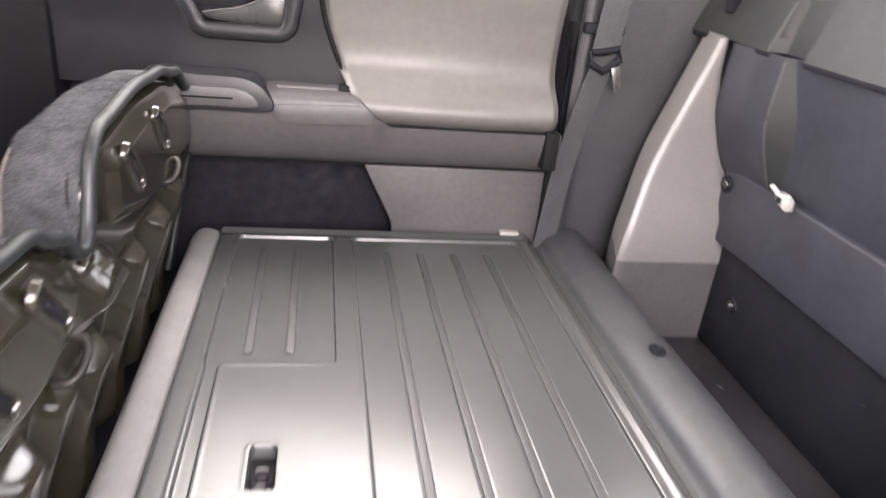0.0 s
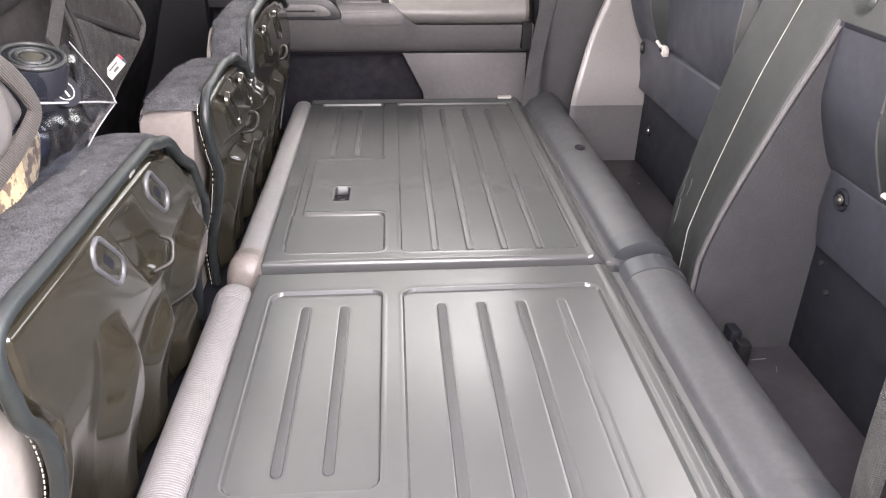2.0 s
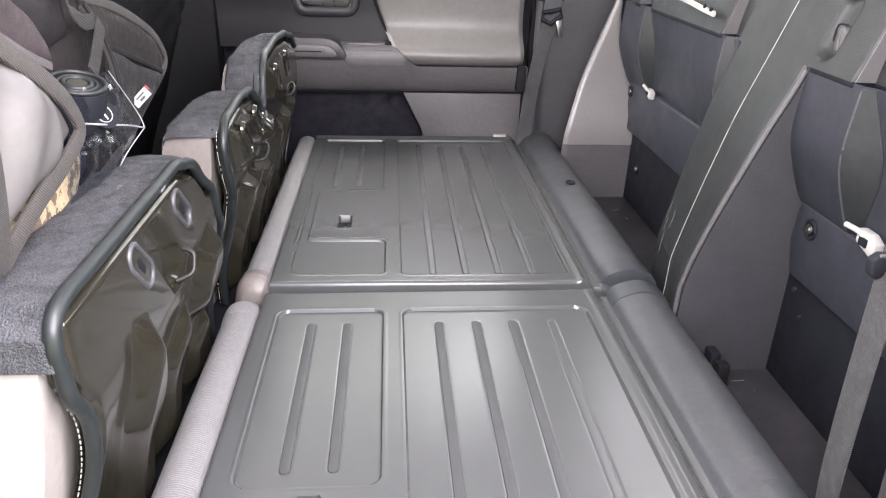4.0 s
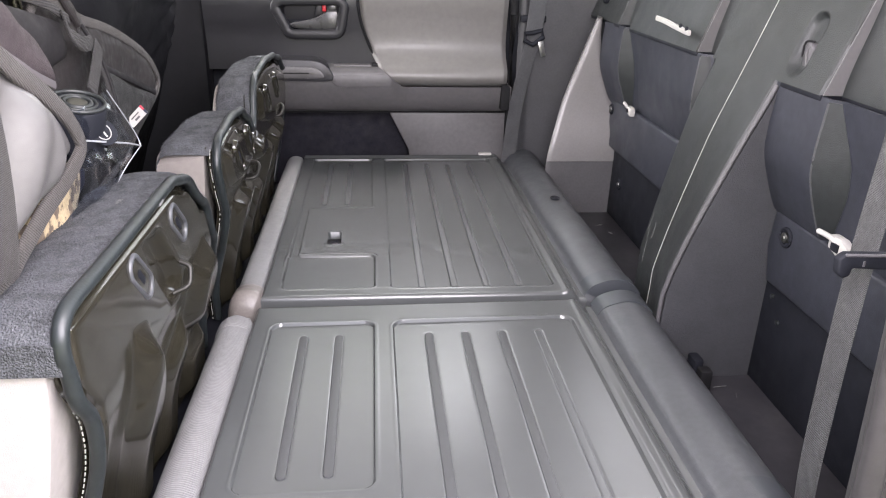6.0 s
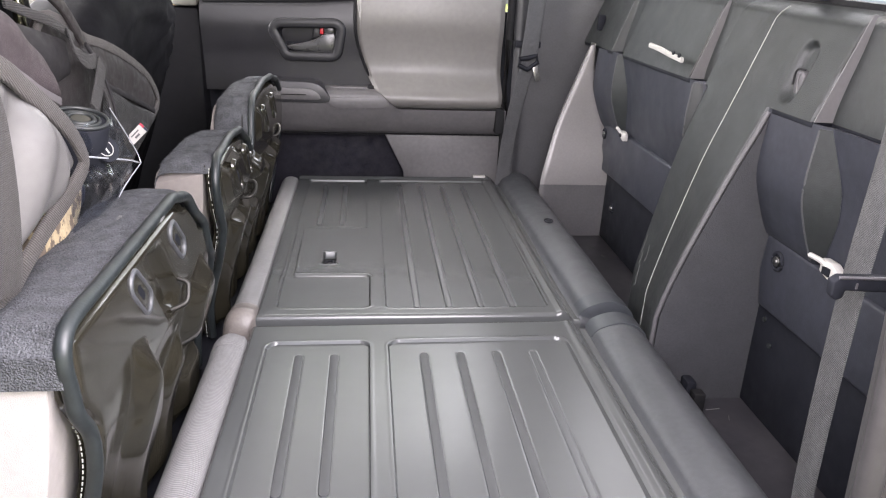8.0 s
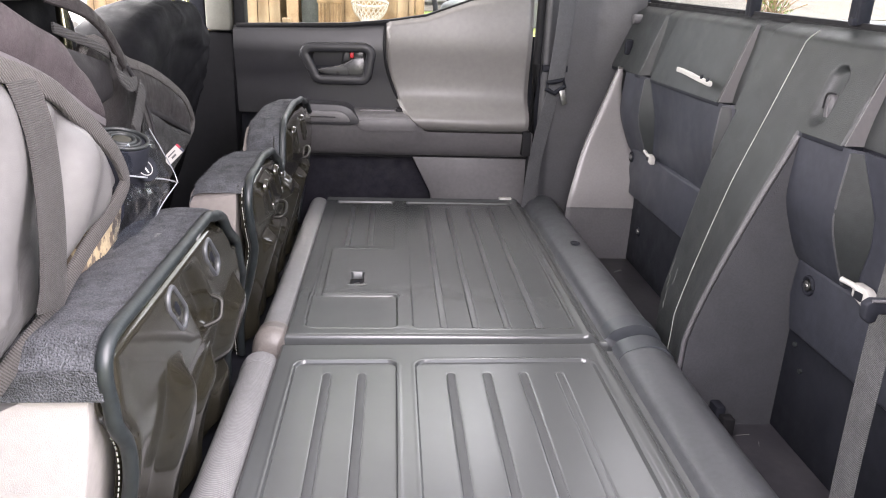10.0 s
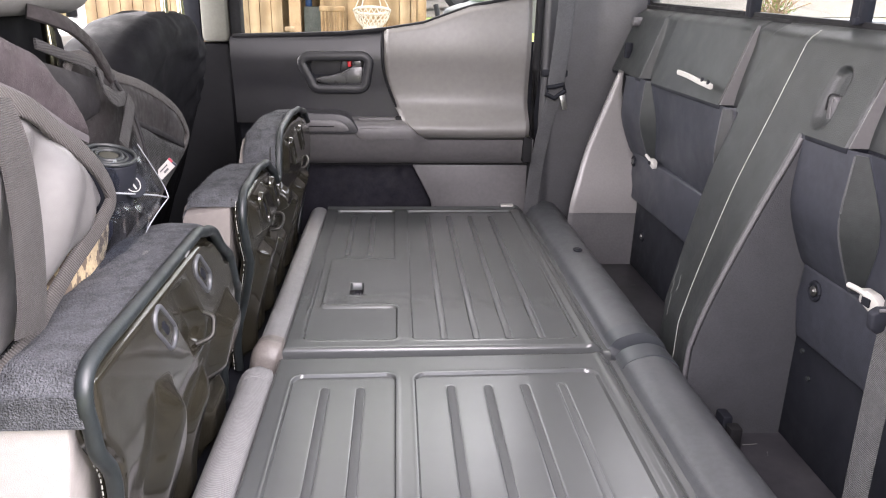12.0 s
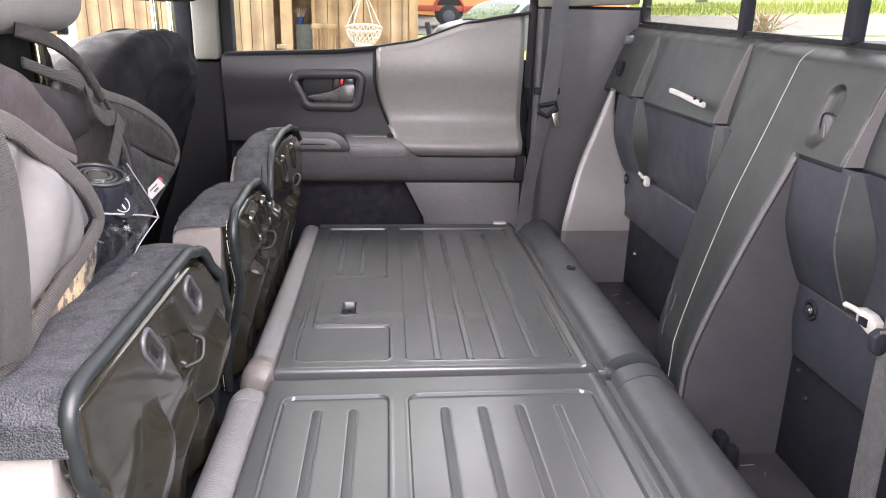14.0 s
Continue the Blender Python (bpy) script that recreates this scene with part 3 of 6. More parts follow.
def insert(u, v):
    z0 = 0.180 + 0.30 * v
    x = straight(SPLIT, z0) + u * (0.449 - straight(SPLIT, z0))
    z = 0.180 + v * (belt(x) - 0.180)
    y = curve([(0.180, 0.792), (0.188, 0.764), (0.206, 0.748), (0.226, 0.755), (0.254, 0.787), (0.28, 0.797), (0.33, 0.793), (0.385, 0.781), (0.43, 0.781), (0.47, 0.787), (0.52, 0.800)], z)
    edge = min(u, 1 - u) * 0.33
    y -= 0.006 * math.sin(math.pi * u)
    y += 0.010 * (1 - step(0, 0.012, edge)) + 0.005 * step(0.94, 1.0, v) ** 2
    return (x, y, z)


part("insert", backed(grid(insert, 90, 120), (0, 0.004, 0)), DOOR_GREY, door, "padded grey vinyl door insert")


def smooth2(pts):
    return [(p.x, p.z) for p in smooth_path([(x, 0, z) for x, z in pts], 3, True)]


def armrest(u, v):
    x = -0.16 + u * 0.622
    prof = smooth_path([(0.806, 0, 0.232), (0.776, 0, 0.230), (0.757, 0, 0.222), (0.752, 0, 0.205), (0.757, 0, 0.175), (0.772, 0, 0.140), (0.792, 0, 0.119), (0.815, 0, 0.116)], 4)
    p = prof[min(len(prof) - 1, round(v * (len(prof) - 1)))]
    fade = step(0.165, 0.20, x)
    z = p.z - fade * max(0, p.z - 0.183)
    y = p.x + fade * 0.020 * (1 - v)
    return (x, y, z)


part("armrest", grid(armrest, 90, 28), DOOR_LOW, door, "dark door armrest")
part("switch_pad", plate(smooth2([(-0.14, 0.245), (-0.06, 0.247), (-0.012, 0.246), (0.010, 0.239), (0.024, 0.226), (0.033, 0.208), (0.020, 0.199), (-0.06, 0.199), (-0.14, 0.199)]), "y", 0.742, 0.80, 0.006), DOOR_DARK, door, "raised black switch pad of the armrest")
part("pad_face", plate(smooth2([(-0.14, 0.231), (-0.06, 0.232), (-0.016, 0.231), (0.002, 0.224), (0.011, 0.212), (0.004, 0.206), (-0.06, 0.206), (-0.14, 0.206)]), "y", 0.7385, 0.7425, 0.002), DOOR_LOW, door, "smooth front face of the switch pad")
part("pad_line", box(-0.14, -0.022, 0.7370, 0.7395, 0.2165, 0.2190, 0.0008), RUBBER, door)
part("pull_lip", plate(smooth2([(0.026, 0.202), (0.040, 0.2105), (0.10, 0.2125), (0.150, 0.2140), (0.164, 0.2145), (0.172, 0.203), (0.170, 0.190), (0.158, 0.1855), (0.10, 0.1845), (0.050, 0.1835), (0.034, 0.189)]), "y", 0.7505, 0.765, 0.004), DOOR_LOW, door, "rounded front lip of the pull cup")
part("cup_wall", box(0.034, 0.122, 0.774, 0.797, 0.204, 0.2330, 0.003), DOOR_LOW, door)
part("cup_end", box(0.1225, 0.140, 0.772, 0.797, 0.204, 0.2370, 0.004), RUBBER, door)
part("armrest_end", plate([(0.436, 0.128), (0.436, 0.192), (0.458, 0.186), (0.458, 0.128)], "y", 0.757, 0.80, 0.003), RUBBER, door, "black end cap of the armrest")
# bezel, lever and lock
BEZEL = mat("satin_black_bezel", (0.013, 0.013, 0.015), 0.40, 0, 0.08, 20, 0.05, spec=0.3)
bz = []
for cx, cz, a0 in ((0.041, 0.360, 0), (-0.078, 0.358, 90), (-0.056, 0.317, 180), (0.033, 0.317, 270)):
    for j in range(6):
        an = radians(a0 + 18 * j)
        bz.append((cx + 0.020 * math.cos(an), 0.788, cz + 0.017 * math.sin(an)))
bezel = part("bezel", tube(bz, 0.008, 16, True, flat=(0.023, 0.018), up=(0, 1, 0)), BEZEL, door, "rounded black bezel of the door handle")
LEVER = mat("satin_black_lever", (0.030, 0.030, 0.031), 0.28, 0, 0.08, 20, 0.05)
part("recess", plate([(-0.080, 0.300), (-0.09, 0.376), (0.055, 0.376), (0.052, 0.300)], "y", 0.823, 0.828, 0.0), TRIM_DARK, door)
part("recess_wall", plate([(-0.010, 0.338), (-0.004, 0.373), (0.006, 0.373), (0.012, 0.345)], "y", 0.808, 0.822, 0.002), BEZEL, bezel)
lever = part("lever", plate(smooth2([(-0.067, 0.3225), (-0.044, 0.3275), (-0.020, 0.332), (-0.001, 0.339), (0.018, 0.3495), (0.044, 0.351), (0.044, 0.312), (0.022, 0.3095), (-0.018, 0.3095), (-0.058, 0.3135)]), "y", 0.799, 0.815, 0.004, 3), LEVER, bezel, "broad satin black pull lever")
part("lever_edge", tube(smooth_path([(-0.066, 0.7975, 0.3215), (-0.044, 0.7975, 0.3262), (-0.020, 0.7975, 0.3305), (-0.001, 0.7975, 0.3375), (0.017, 0.7975, 0.3475)], 4), 0.0016, 8), WEDGE, lever, "paler upper edge")
lock = part("lock_button", box(0.0195, 0.044, 0.796, 0.812, 0.351, 0.369, 0.003), LEVER, bezel)
part("lock_rim", tube([(0.0205, 0.7955, 0.352), (0.0205, 0.7955, 0.368), (0.043, 0.7955, 0.368), (0.043, 0.7955, 0.352)], 0.0011, 6, True), WEDGE, lock, "thin bright rim")
part("red_mark", box(0.0095, 0.0185, 0.800, 0.812, 0.3505, 0.369, 0.002), RED, bezel, "red unlocked mark")


part("split_line", tube([(straight(SPLIT, z) - 0.0015, curve([(0.18, 0.778), (0.21, 0.794), (0.25, 0.798), (0.30, 0.796), (0.345, 0.789), (0.375, 0.785), (0.405, 0.788), (0.44, 0.799)], z) + 0.001, z) for z in [0.184 + 0.25 * k / 48 for k in range(49)]], 0.0030, 8), RUBBER, door)
# near-black colour stands for the armrest's shade over the pocket
POCKET_SHADE = mat("shade_black_pocket", (0.0085, 0.0080, 0.0130), 0.7, 0, 0.2, 20, 0.1, 600, spec=0.2)
# slanted outline where the armrest's shadow ends on the lower trim
SHADE_EDGE = [(0.262, -0.30), (0.212, 0.020), (0.165, 0.112)]
part("lower_trim", plate(SHADE_EDGE[::-1] + [(0.262, -0.44), (0.460, -0.44), (0.460, 0.112)], "y", 0.802, 0.814, 0.003), DOOR_LOW, door, "lower door trim")
part("pocket", box(-0.262, 0.262, 0.858, 0.866, -0.44, 0.118, 0.002), POCKET_SHADE, door, "map pocket under the armrest, shade put into its dark colour")
part("pocket_lip", box(-0.262, 0.460, 0.806, 0.866, 0.110, 0.119, 0.002), RUBBER, door)
part("shell", join(box(-0.30, 0.47, 0.868, 0.885, -0.45, 0.41), box(-0.30, -0.268, 0.83, 0.87, -0.45, 0.41)), TRIM_DARK, door)
seal = [(x, 0.802, belt(x) + 0.001) for x in [-0.255 + 0.717 * k / 24 for k in range(25)]]
part("window_seal", tube(seal, 0.0055, 8, flat=(0.020, 0.009)), RUBBER, door)
part("frame_seal", tube([(0.466, 0.800, -0.10), (0.464, 0.796, 0.15), (0.464, 0.796, 0.35), (0.468, 0.800, 0.54), (0.478, 0.81, 0.75), (0.46, 0.81, 0.90)], 0.010, 10), RUBBER, door)
part("frame_post", box(-0.262, -0.236, 0.806, 0.85, 0.40, 0.93, 0.004), RUBBER, door)
part("frame_top", box(-0.262, 0.50, 0.806, 0.85, 0.88, 0.95, 0.004), RUBBER, door)
part("pane", plate([(x, belt(x) - 0.01) for x in [-0.24, 0.0, 0.1, 0.2, 0.3, 0.4, 0.46]] + [(0.47, 0.885), (-0.24, 0.885)], "y", 0.832, 0.836), GLASS, door).visible_shadow = False

# pillars
PILLAR_BLACK = mat("black_pillar_cover", (0.004, 0.004, 0.0052), 0.6, 0, 0.12, 25, 0.3, 620, 0.0005, spec=0.12)
PILLAR_DARK = mat("dark_pillar_plastic", (0.043, 0.0435, 0.047), 0.5, 0, 0.12, 25, 0.5, 620, 0.0007)


def pillar_sheet(u, v):
    x, z = 0.474 + 0.245 * u, -0.44 + (0.532 + 0.44) * v
    y = 0.802 - 0.010 * math.exp(-((x - 0.49) / 0.012) ** 2) - 0.020 * step(0.60, 0.70, x) * step(0.3, 0.5, z)
    return (x + 0.018 * (1 - v) * (u < 0.01), y, z)


pil = thing("trim_pillar_far", "dark plastic pillar trim with pale upper cover", "pillar trim", (0.58, 0.81, -0.45), kind="structure")
part("lower_cover", backed(grid(pillar_sheet, 60, 40), (0, 0.006, 0)), PILLAR_DARK, pil)
part("upper_cover", plate([(0.476, 0.534), (0.72, 0.546), (0.72, 0.95), (0.50, 0.95)], "y", 0.785, 0.87, 0.006), PILLAR, pil, "pale grey upper pillar cover")
part("shell", box(0.472, 0.75, 0.83, 0.88, -0.45, 0.54), TRIM_DARK, pil)
bp = thing("trim_pillar_front", "black lower and pale upper centre pillar trim", "pillar trim", (-0.33, 0.82, -0.45), kind="structure")
part("lower_cover", plate([(-0.66, -0.45), (-0.266, -0.45), (-0.266, 0.402), (-0.42, 0.402), (-0.46, 0.22), (-0.56, 0.05)], "y", 0.80, 0.86, 0.01), PILLAR_BLACK, bp)
part("upper_cover", plate([(-0.325, 0.404), (-0.266, 0.404), (-0.262, 0.95), (-0.325, 0.95)], "y", 0.790, 0.86, 0.010), PILLAR, bp, "pale grey upper pillar cover")

# front far door, screen and dashboard beyond the front seats
fd = thing("door_2", "white far front door standing wide open", "car door", (-1.16, 0.86, -0.45), kind="structure")
SWING = pose(-1.16, 0.86, 0, 0, 0, 78)


def swung(bm):
    bmesh.ops.transform(bm, matrix=SWING, verts=bm.verts)
    return bm


part("shell", swung(plate([(0.0, -0.44), (0.0, 0.41), (0.86, 0.425), (0.935, 0.41), (0.945, 0.36), (0.92, -0.44)], "y", -0.01, 0.06, 0.02)), BODY, fd, "white painted door shell")
part("panel", swung(plate([(0.04, -0.42), (0.04, 0.36), (0.80, 0.375), (0.86, 0.33), (0.84, -0.42)], "y", -0.045, -0.01, 0.015)), PILLAR, fd, "pale inner door trim")
part("frame_post", swung(box(0.895, 0.940, 0.0, 0.04, 0.40, 0.93, 0.008)), BODY, fd, "white rear post of the window frame")
part("frame_seal", swung(box(0.872, 0.894, 0.004, 0.036, 0.425, 0.90, 0.004)), RUBBER, fd)
part("frame_top", swung(box(0.35, 0.940, 0.0, 0.04, 0.90, 0.94, 0.008)), BODY, fd)
part("pane", swung(plate([(0.05, 0.42), (0.872, 0.425), (0.872, 0.90), (0.40, 0.90)], "y", 0.018, 0.022)), GLASS, fd).visible_shadow = False
bp_seal = part("opening_seal", tube([(-0.372, 0.835, -0.44), (-0.372, 0.835, 0.40), (-0.36, 0.835, 0.94)], 0.012, 10), RUBBER, bp)
part("belt_cover", box(-0.366, -0.327, 0.80, 0.85, 0.404, 0.95, 0.006), TRIM_DARK, bp)
ap = thing("trim_pillar_screen", "pale windscreen pillar beside the open door", "pillar trim", (-1.25, 0.82, -0.45), kind="structure")
part("screen_post", plate([(-1.30, -0.44), (-1.20, -0.44), (-1.20, 0.43), (-0.98, 0.95), (-1.08, 0.95), (-1.30, 0.43)], "y", 0.79, 0.85, 0.01), HEADLINER, ap)
dash = thing("dashboard", "dark dashboard at the front of the cab", "dashboard", (-1.2, 0.1, -0.45), kind="structure")
part("dash_body", box(-1.45, -1.05, -0.62, 0.80, -0.45, 0.35, 0.05, 4), TRIM_DARK, dash)
part("bonnet", box(-2.4, -1.45, -0.66, 0.86, -0.45, 0.30, 0.06, 4), BODY, dash)

# near side: sill, rear pillar, front door
near = thing("door_frame_near", "black rubber-edged opening of the near rear door", "door frame", (0.1, -0.62, -0.45), kind="structure")
part("sill", box(-0.28, 0.52, -0.66, -0.60, -0.47, -0.30, 0.01), BODY, near)
part("pillar", plate([(0.462, -0.45), (0.462, 0.0), (0.456, 0.16), (0.449, 0.28), (0.440, 0.42), (0.432, 0.60), (0.426, 0.95), (0.74, 0.95), (0.74, -0.45)], "y", -0.650, -0.625, 0.010), JAMB, near)
part("pillar_seal", tube(smooth_path([(0.462, -0.652, -0.44), (0.462, -0.652, 0.0), (0.454, -0.652, 0.16), (0.447, -0.652, 0.28), (0.436, -0.652, 0.42), (0.428, -0.652, 0.60), (0.424, -0.652, 0.94)], 6), 0.009, 12), JAMB, near, "black rubber door seal")
part("pillar_skin", plate([(0.505, -0.45), (0.505, 0.0), (0.499, 0.16), (0.491, 0.28), (0.483, 0.42), (0.475, 0.60), (0.469, 0.95), (0.74, 0.95), (0.74, -0.45)], "y", -0.672, -0.651, 0.006), PILLAR, near, "pale painted jamb behind the seal")
part("front_pillar", box(-0.40, -0.28, -0.66, -0.60, -0.45, 0.95, 0.015), TRIM_DARK, near)
part("top_rail", box(-0.28, 0.56, -0.66, -0.60, 0.88, 0.95, 0.01), HEADLINER, near)
nd = thing("door_3", "closed near front door", "car door", (-0.8, -0.64, -0.45), kind="structure")
part("panel", box(-1.25, -0.40, -0.68, -0.60, -0.45, 0.40, 0.02), DOOR_DARK, nd)
part("window_frame", box(-1.25, -0.40, -0.66, -0.62, 0.88, 0.95, 0.005), RUBBER, nd)


# seat belts
def belt_band(pts, w, up):
    return tube(smooth_path(pts, 8), 0.01, 12, flat=(w, 0.0022), up=up)


fb = thing("seat_belt", "grey seat belt with its latch tongue on the far pillar", "seat belt", (0.5, 0.79, 0.0), "seat belts")
part("webbing", belt_band([(0.540, 0.770, 0.75), (0.527, 0.772, 0.56), (0.519, 0.772, 0.42), (0.508, 0.770, 0.30)], 0.040, (0, 1, 0)), WEB, fb)
part("webbing", belt_band([(0.510, 0.768, 0.30), (0.492, 0.772, 0.22), (0.476, 0.776, 0.12), (0.466, 0.780, 0.0), (0.462, 0.782, -0.06)], 0.034, (0, 1, 0)), WEB, fb)
part("guide", box(0.478, 0.540, 0.781, 0.797, 0.334, 0.350, 0.003), TRIM_DARK, fb)
tongue = part("tongue", tube([(0.486, 0.760, 0.295), (0.505, 0.755, 0.286), (0.530, 0.760, 0.303), (0.528, 0.766, 0.318), (0.506, 0.766, 0.312), (0.488, 0.766, 0.31)], 0.006, 10, True), TRIM_DARK, fb)
part("blade", plate([(0.516, 0.292), (0.530, 0.296), (0.538, 0.262), (0.527, 0.258)], "y", 0.752, 0.7555, 0.001), STEEL, tongue, "shiny steel tongue")

nb = thing("seat_belt", "grey woven seat belt through a black plastic guide", "seat belt", (0.5, -0.55, 0.0), "seat belts")
part("webbing", belt_band([(0.536, -0.490, 0.62), (0.537, -0.486, 0.40), (0.537, -0.480, 0.28), (0.537, -0.480, 0.17), (0.539, -0.482, 0.05), (0.545, -0.484, -0.03), (0.549, -0.485, -0.097)], 0.047, (-0.975, 0.22, 0)), BELTWEB, nb, "diagonally woven grey webbing")
guide = part("guide", plate([(0.494, 0.285), (0.500, 0.2895), (0.53, 0.2885), (0.61, 0.2860), (0.61, 0.2720), (0.53, 0.2750), (0.5075, 0.2765), (0.5065, 0.270), (0.501, 0.2675), (0.4955, 0.272)], "y", -0.512, -0.503, 0.0022, 3), TRIM_DARK, nb, "black plastic belt guide")
part("guide_rim", tube([(0.499, -0.5115, 0.2885), (0.53, -0.5122, 0.2878), (0.605, -0.5122, 0.2856)], 0.0014, 6), TRIM_GREY, guide, "thin paler rim along the guide's top")
part("guide_slot", box(0.5145, 0.5165, -0.5127, -0.511, 0.2785, 0.2835, 0.0004), TRIM_GREY, guide)
rf = thing("belt_buckle", "black belt buckle end behind the folded seat", "buckle", (0.60, -0.16, -0.098))
part("buckle_body", box(0.590, 0.606, -0.126, -0.100, -0.0975, -0.048, 0.004), TRIM_DARK, rf)
part("buckle_head", box(0.594, 0.612, -0.146, -0.127, -0.0975, -0.056, 0.003), RUBBER, rf)
part("buckle_wire", tube([(0.588, -0.128, -0.062), (0.588, -0.150, -0.064), (0.588, -0.150, -0.085)], 0.0014, 6), TRIM_GREY, rf, "thin grey wire end")


# ---- folded seat backs ----
def board(x0, x1, y0, y1, cuts, ribs, nx, ny, lift, lip, edge):
    """A moulded board with rounded border; cuts: recesses as lists of rounded boxes with a depth; a fine groove runs round the ribs."""
    def h(x, y):
        e = min(x - x0, y - y0, y1 - y)
        z = 0.004 - edge * (1 - min(1, max(0, e) / edge)) ** 2
        for boxes, depth in cuts:
            d = -0.0025 * math.log(sum(math.exp(-rrect(x, y, *b) / 0.0025) for b in boxes)) if len(boxes) > 1 else rrect(x, y, *boxes[0])
            z -= depth * (1 - step(-0.0018, 0.0002, d))
            z += 0.0004 * math.exp(-((d - 0.0028) / 0.0018) ** 2)
        for xx, ya, yb, w in ribs:
            if abs(x - xx) < w:
                z -= 0.0006 * math.exp(-((rrect(x, y, xx - w / 2, xx + w / 2, ya, yb, w / 2 - 0.0001) - 0.0002) / 0.0010) ** 2)
        z += lip * math.exp(-((x - 0.428) / 0.005) ** 2) - 0.013 * step(0.434, 0.450, x)
        return z + lift(x, y)

    top = grid(lambda u, v: (x0 + (x1 - x0) * u, y0 + (y1 - y0) * v, h(x0 + (x1 - x0) * u, y0 + (y1 - y0) * v)), nx, ny)
    rim = [e for e in top.edges if e.is_boundary]
    ext = bmesh.ops.extrude_edge_only(top, edges=rim)
    for vert in [g for g in ext["geom"] if isinstance(g, bmesh.types.BMVert)]:
        vert.co.z = -0.032
    return top


def loft(profile, y0, y1, n, bulge=None, round_end=0.012):
    """A profile in x and z drawn along y, its ends rounded in."""
    prof = smooth_path([(x, 0, z) for x, z in profile], 5)
    cx, cz = sum(p.x for p in prof) / len(prof), sum(p.z for p in prof) / len(prof) - 0.02

    def at(u, v):
        p = prof[round(v * (len(prof) - 1))]
        y = y0 + (y1 - y0) * u
        e = min(y - y0, y1 - y)
        k = 1 - (1 - min(1, e / round_end)) ** 2 * 0.35
        x, z = cx + (p.x - cx) * k, cz + (p.z - cz) * k
        if bulge:
            z += bulge(y) * step(-0.08, 0.0, p.z)
        return (x, y, z)

    bm = grid(at, n, len(prof) - 1)
    for end in (0, n):
        loop = [v for v in bm.verts if abs(v.co.y - (y0 if end == 0 else y1)) < 1e-6]
        bm.faces.new(loop)
    return bm


fsb = thing("rear_seat_back", "wide folded rear seat back with ribbed black plastic board", "seat back", (0.2, 0.4, -0.105), "folded rear seat backs")
FAR_CUTS = [
    ([(0.150, 0.413, 0.030, 0.766, 0.012)], 0.0040),
    ([(-0.021, 0.121, 0.410, 0.766, 0.010), (-0.021, 0.125, 0.032, 0.166, 0.012), (-0.021, -0.006, 0.06, 0.60, 0.006)], 0.0046),
    ([(0.040, 0.064, 0.214, 0.272, 0.004)], 0.020),
]
FAR_RIBS = [(xx, 0.036, 0.722, 0.0096) for xx in (0.200, 0.252, 0.304, 0.356)] + [(xx, 0.436, 0.722, 0.0096) for xx in (0.022, 0.069)]
part("board", board(-0.050, 0.460, 0.002, 0.800, FAR_CUTS, FAR_RIBS, 400, 420, lambda x, y: 0.0035 * math.exp(-((y - 0.788) / 0.005) ** 2) - 0.002 * math.exp(-((y - 0.776) / 0.005) ** 2), 0.003, 0.006), BOARD, fsb, "moulded black plastic back board")
for xx, ya, yb, w in FAR_RIBS:
    part("rib", capsule(xx, ya, yb, w, 0.0027, -0.0012), RIB, fsb)
latch = part("latch", tube(smooth_path([(0.046, 0.225, -0.006), (0.058, 0.225, -0.004), (0.058, 0.240, -0.002), (0.046, 0.240, -0.004)], 3, True), 0.0022, 8, True), TRIM_DARK, fsb, "zinc release latch in a slot")
part("latch_plate", box(0.0395, 0.0645, 0.2135, 0.2725, -0.0145, -0.0100), RUBBER, latch)
part("latch_pin", disc((0.052, 0.247, -0.010), (0, 0.3, 1), 0.006, 0.012, 14, 0.001), TRIM_GREY, latch)
part("latch_pin", disc((0.052, 0.228, -0.010), (0, 0.3, 1), 0.0055, 0.010, 14, 0.001), TRIM_GREY, latch)
BOLSTER = [(0.452, -0.06), (0.453, -0.016), (0.460, -0.004), (0.471, 0.010), (0.500, 0.019), (0.524, 0.015), (0.543, 0.001), (0.553, -0.025), (0.556, -0.06), (0.550, -0.100)]
part("bolster", loft(BOLSTER, 0.004, 0.818, 80, lambda y: -0.002 + 0.002 * math.sin(9 * y)), VINYL, fsb, "padded black vinyl top edge")
part("flap", loft([(x - 0.0003 if x < 0.47 else x + 0.0012, z + 0.0014) for x, z in BOLSTER[2:9]], 0.006, 0.052, 12, None, 0.003), PATCH, fsb, "smooth black flap at the hinge end")
part("strip", loft([(-0.049, -0.06), (-0.050, -0.004), (-0.056, 0.006), (-0.070, 0.009), (-0.084, 0.003), (-0.094, -0.016), (-0.098, -0.05), (-0.096, -0.10)], 0.012, 0.79, 80, lambda y: 0.001 * math.sin(14 * y)), CLOTH, fsb, "grey ribbed cloth side of the seat back")
END = mat("taupe_vinyl_end", (0.14, 0.125, 0.115), 0.45, 0, 0.12, 30, 0.3, 600, 0.0006)
part("strip_end", loft([(-0.047, -0.06), (-0.048, -0.002), (-0.056, 0.0085), (-0.072, 0.0115), (-0.088, 0.005), (-0.098, -0.016), (-0.101, -0.05), (-0.099, -0.09)], -0.012, 0.055, 16, lambda y: 0.004 * math.exp(-((y - 0.01) / 0.012) ** 2), 0.02), END, fsb, "folded taupe vinyl end of the cloth strip")
part("core", box(-0.085, 0.545, 0.016, 0.80, -0.104, -0.030, 0.01), TRIM_DARK, fsb)
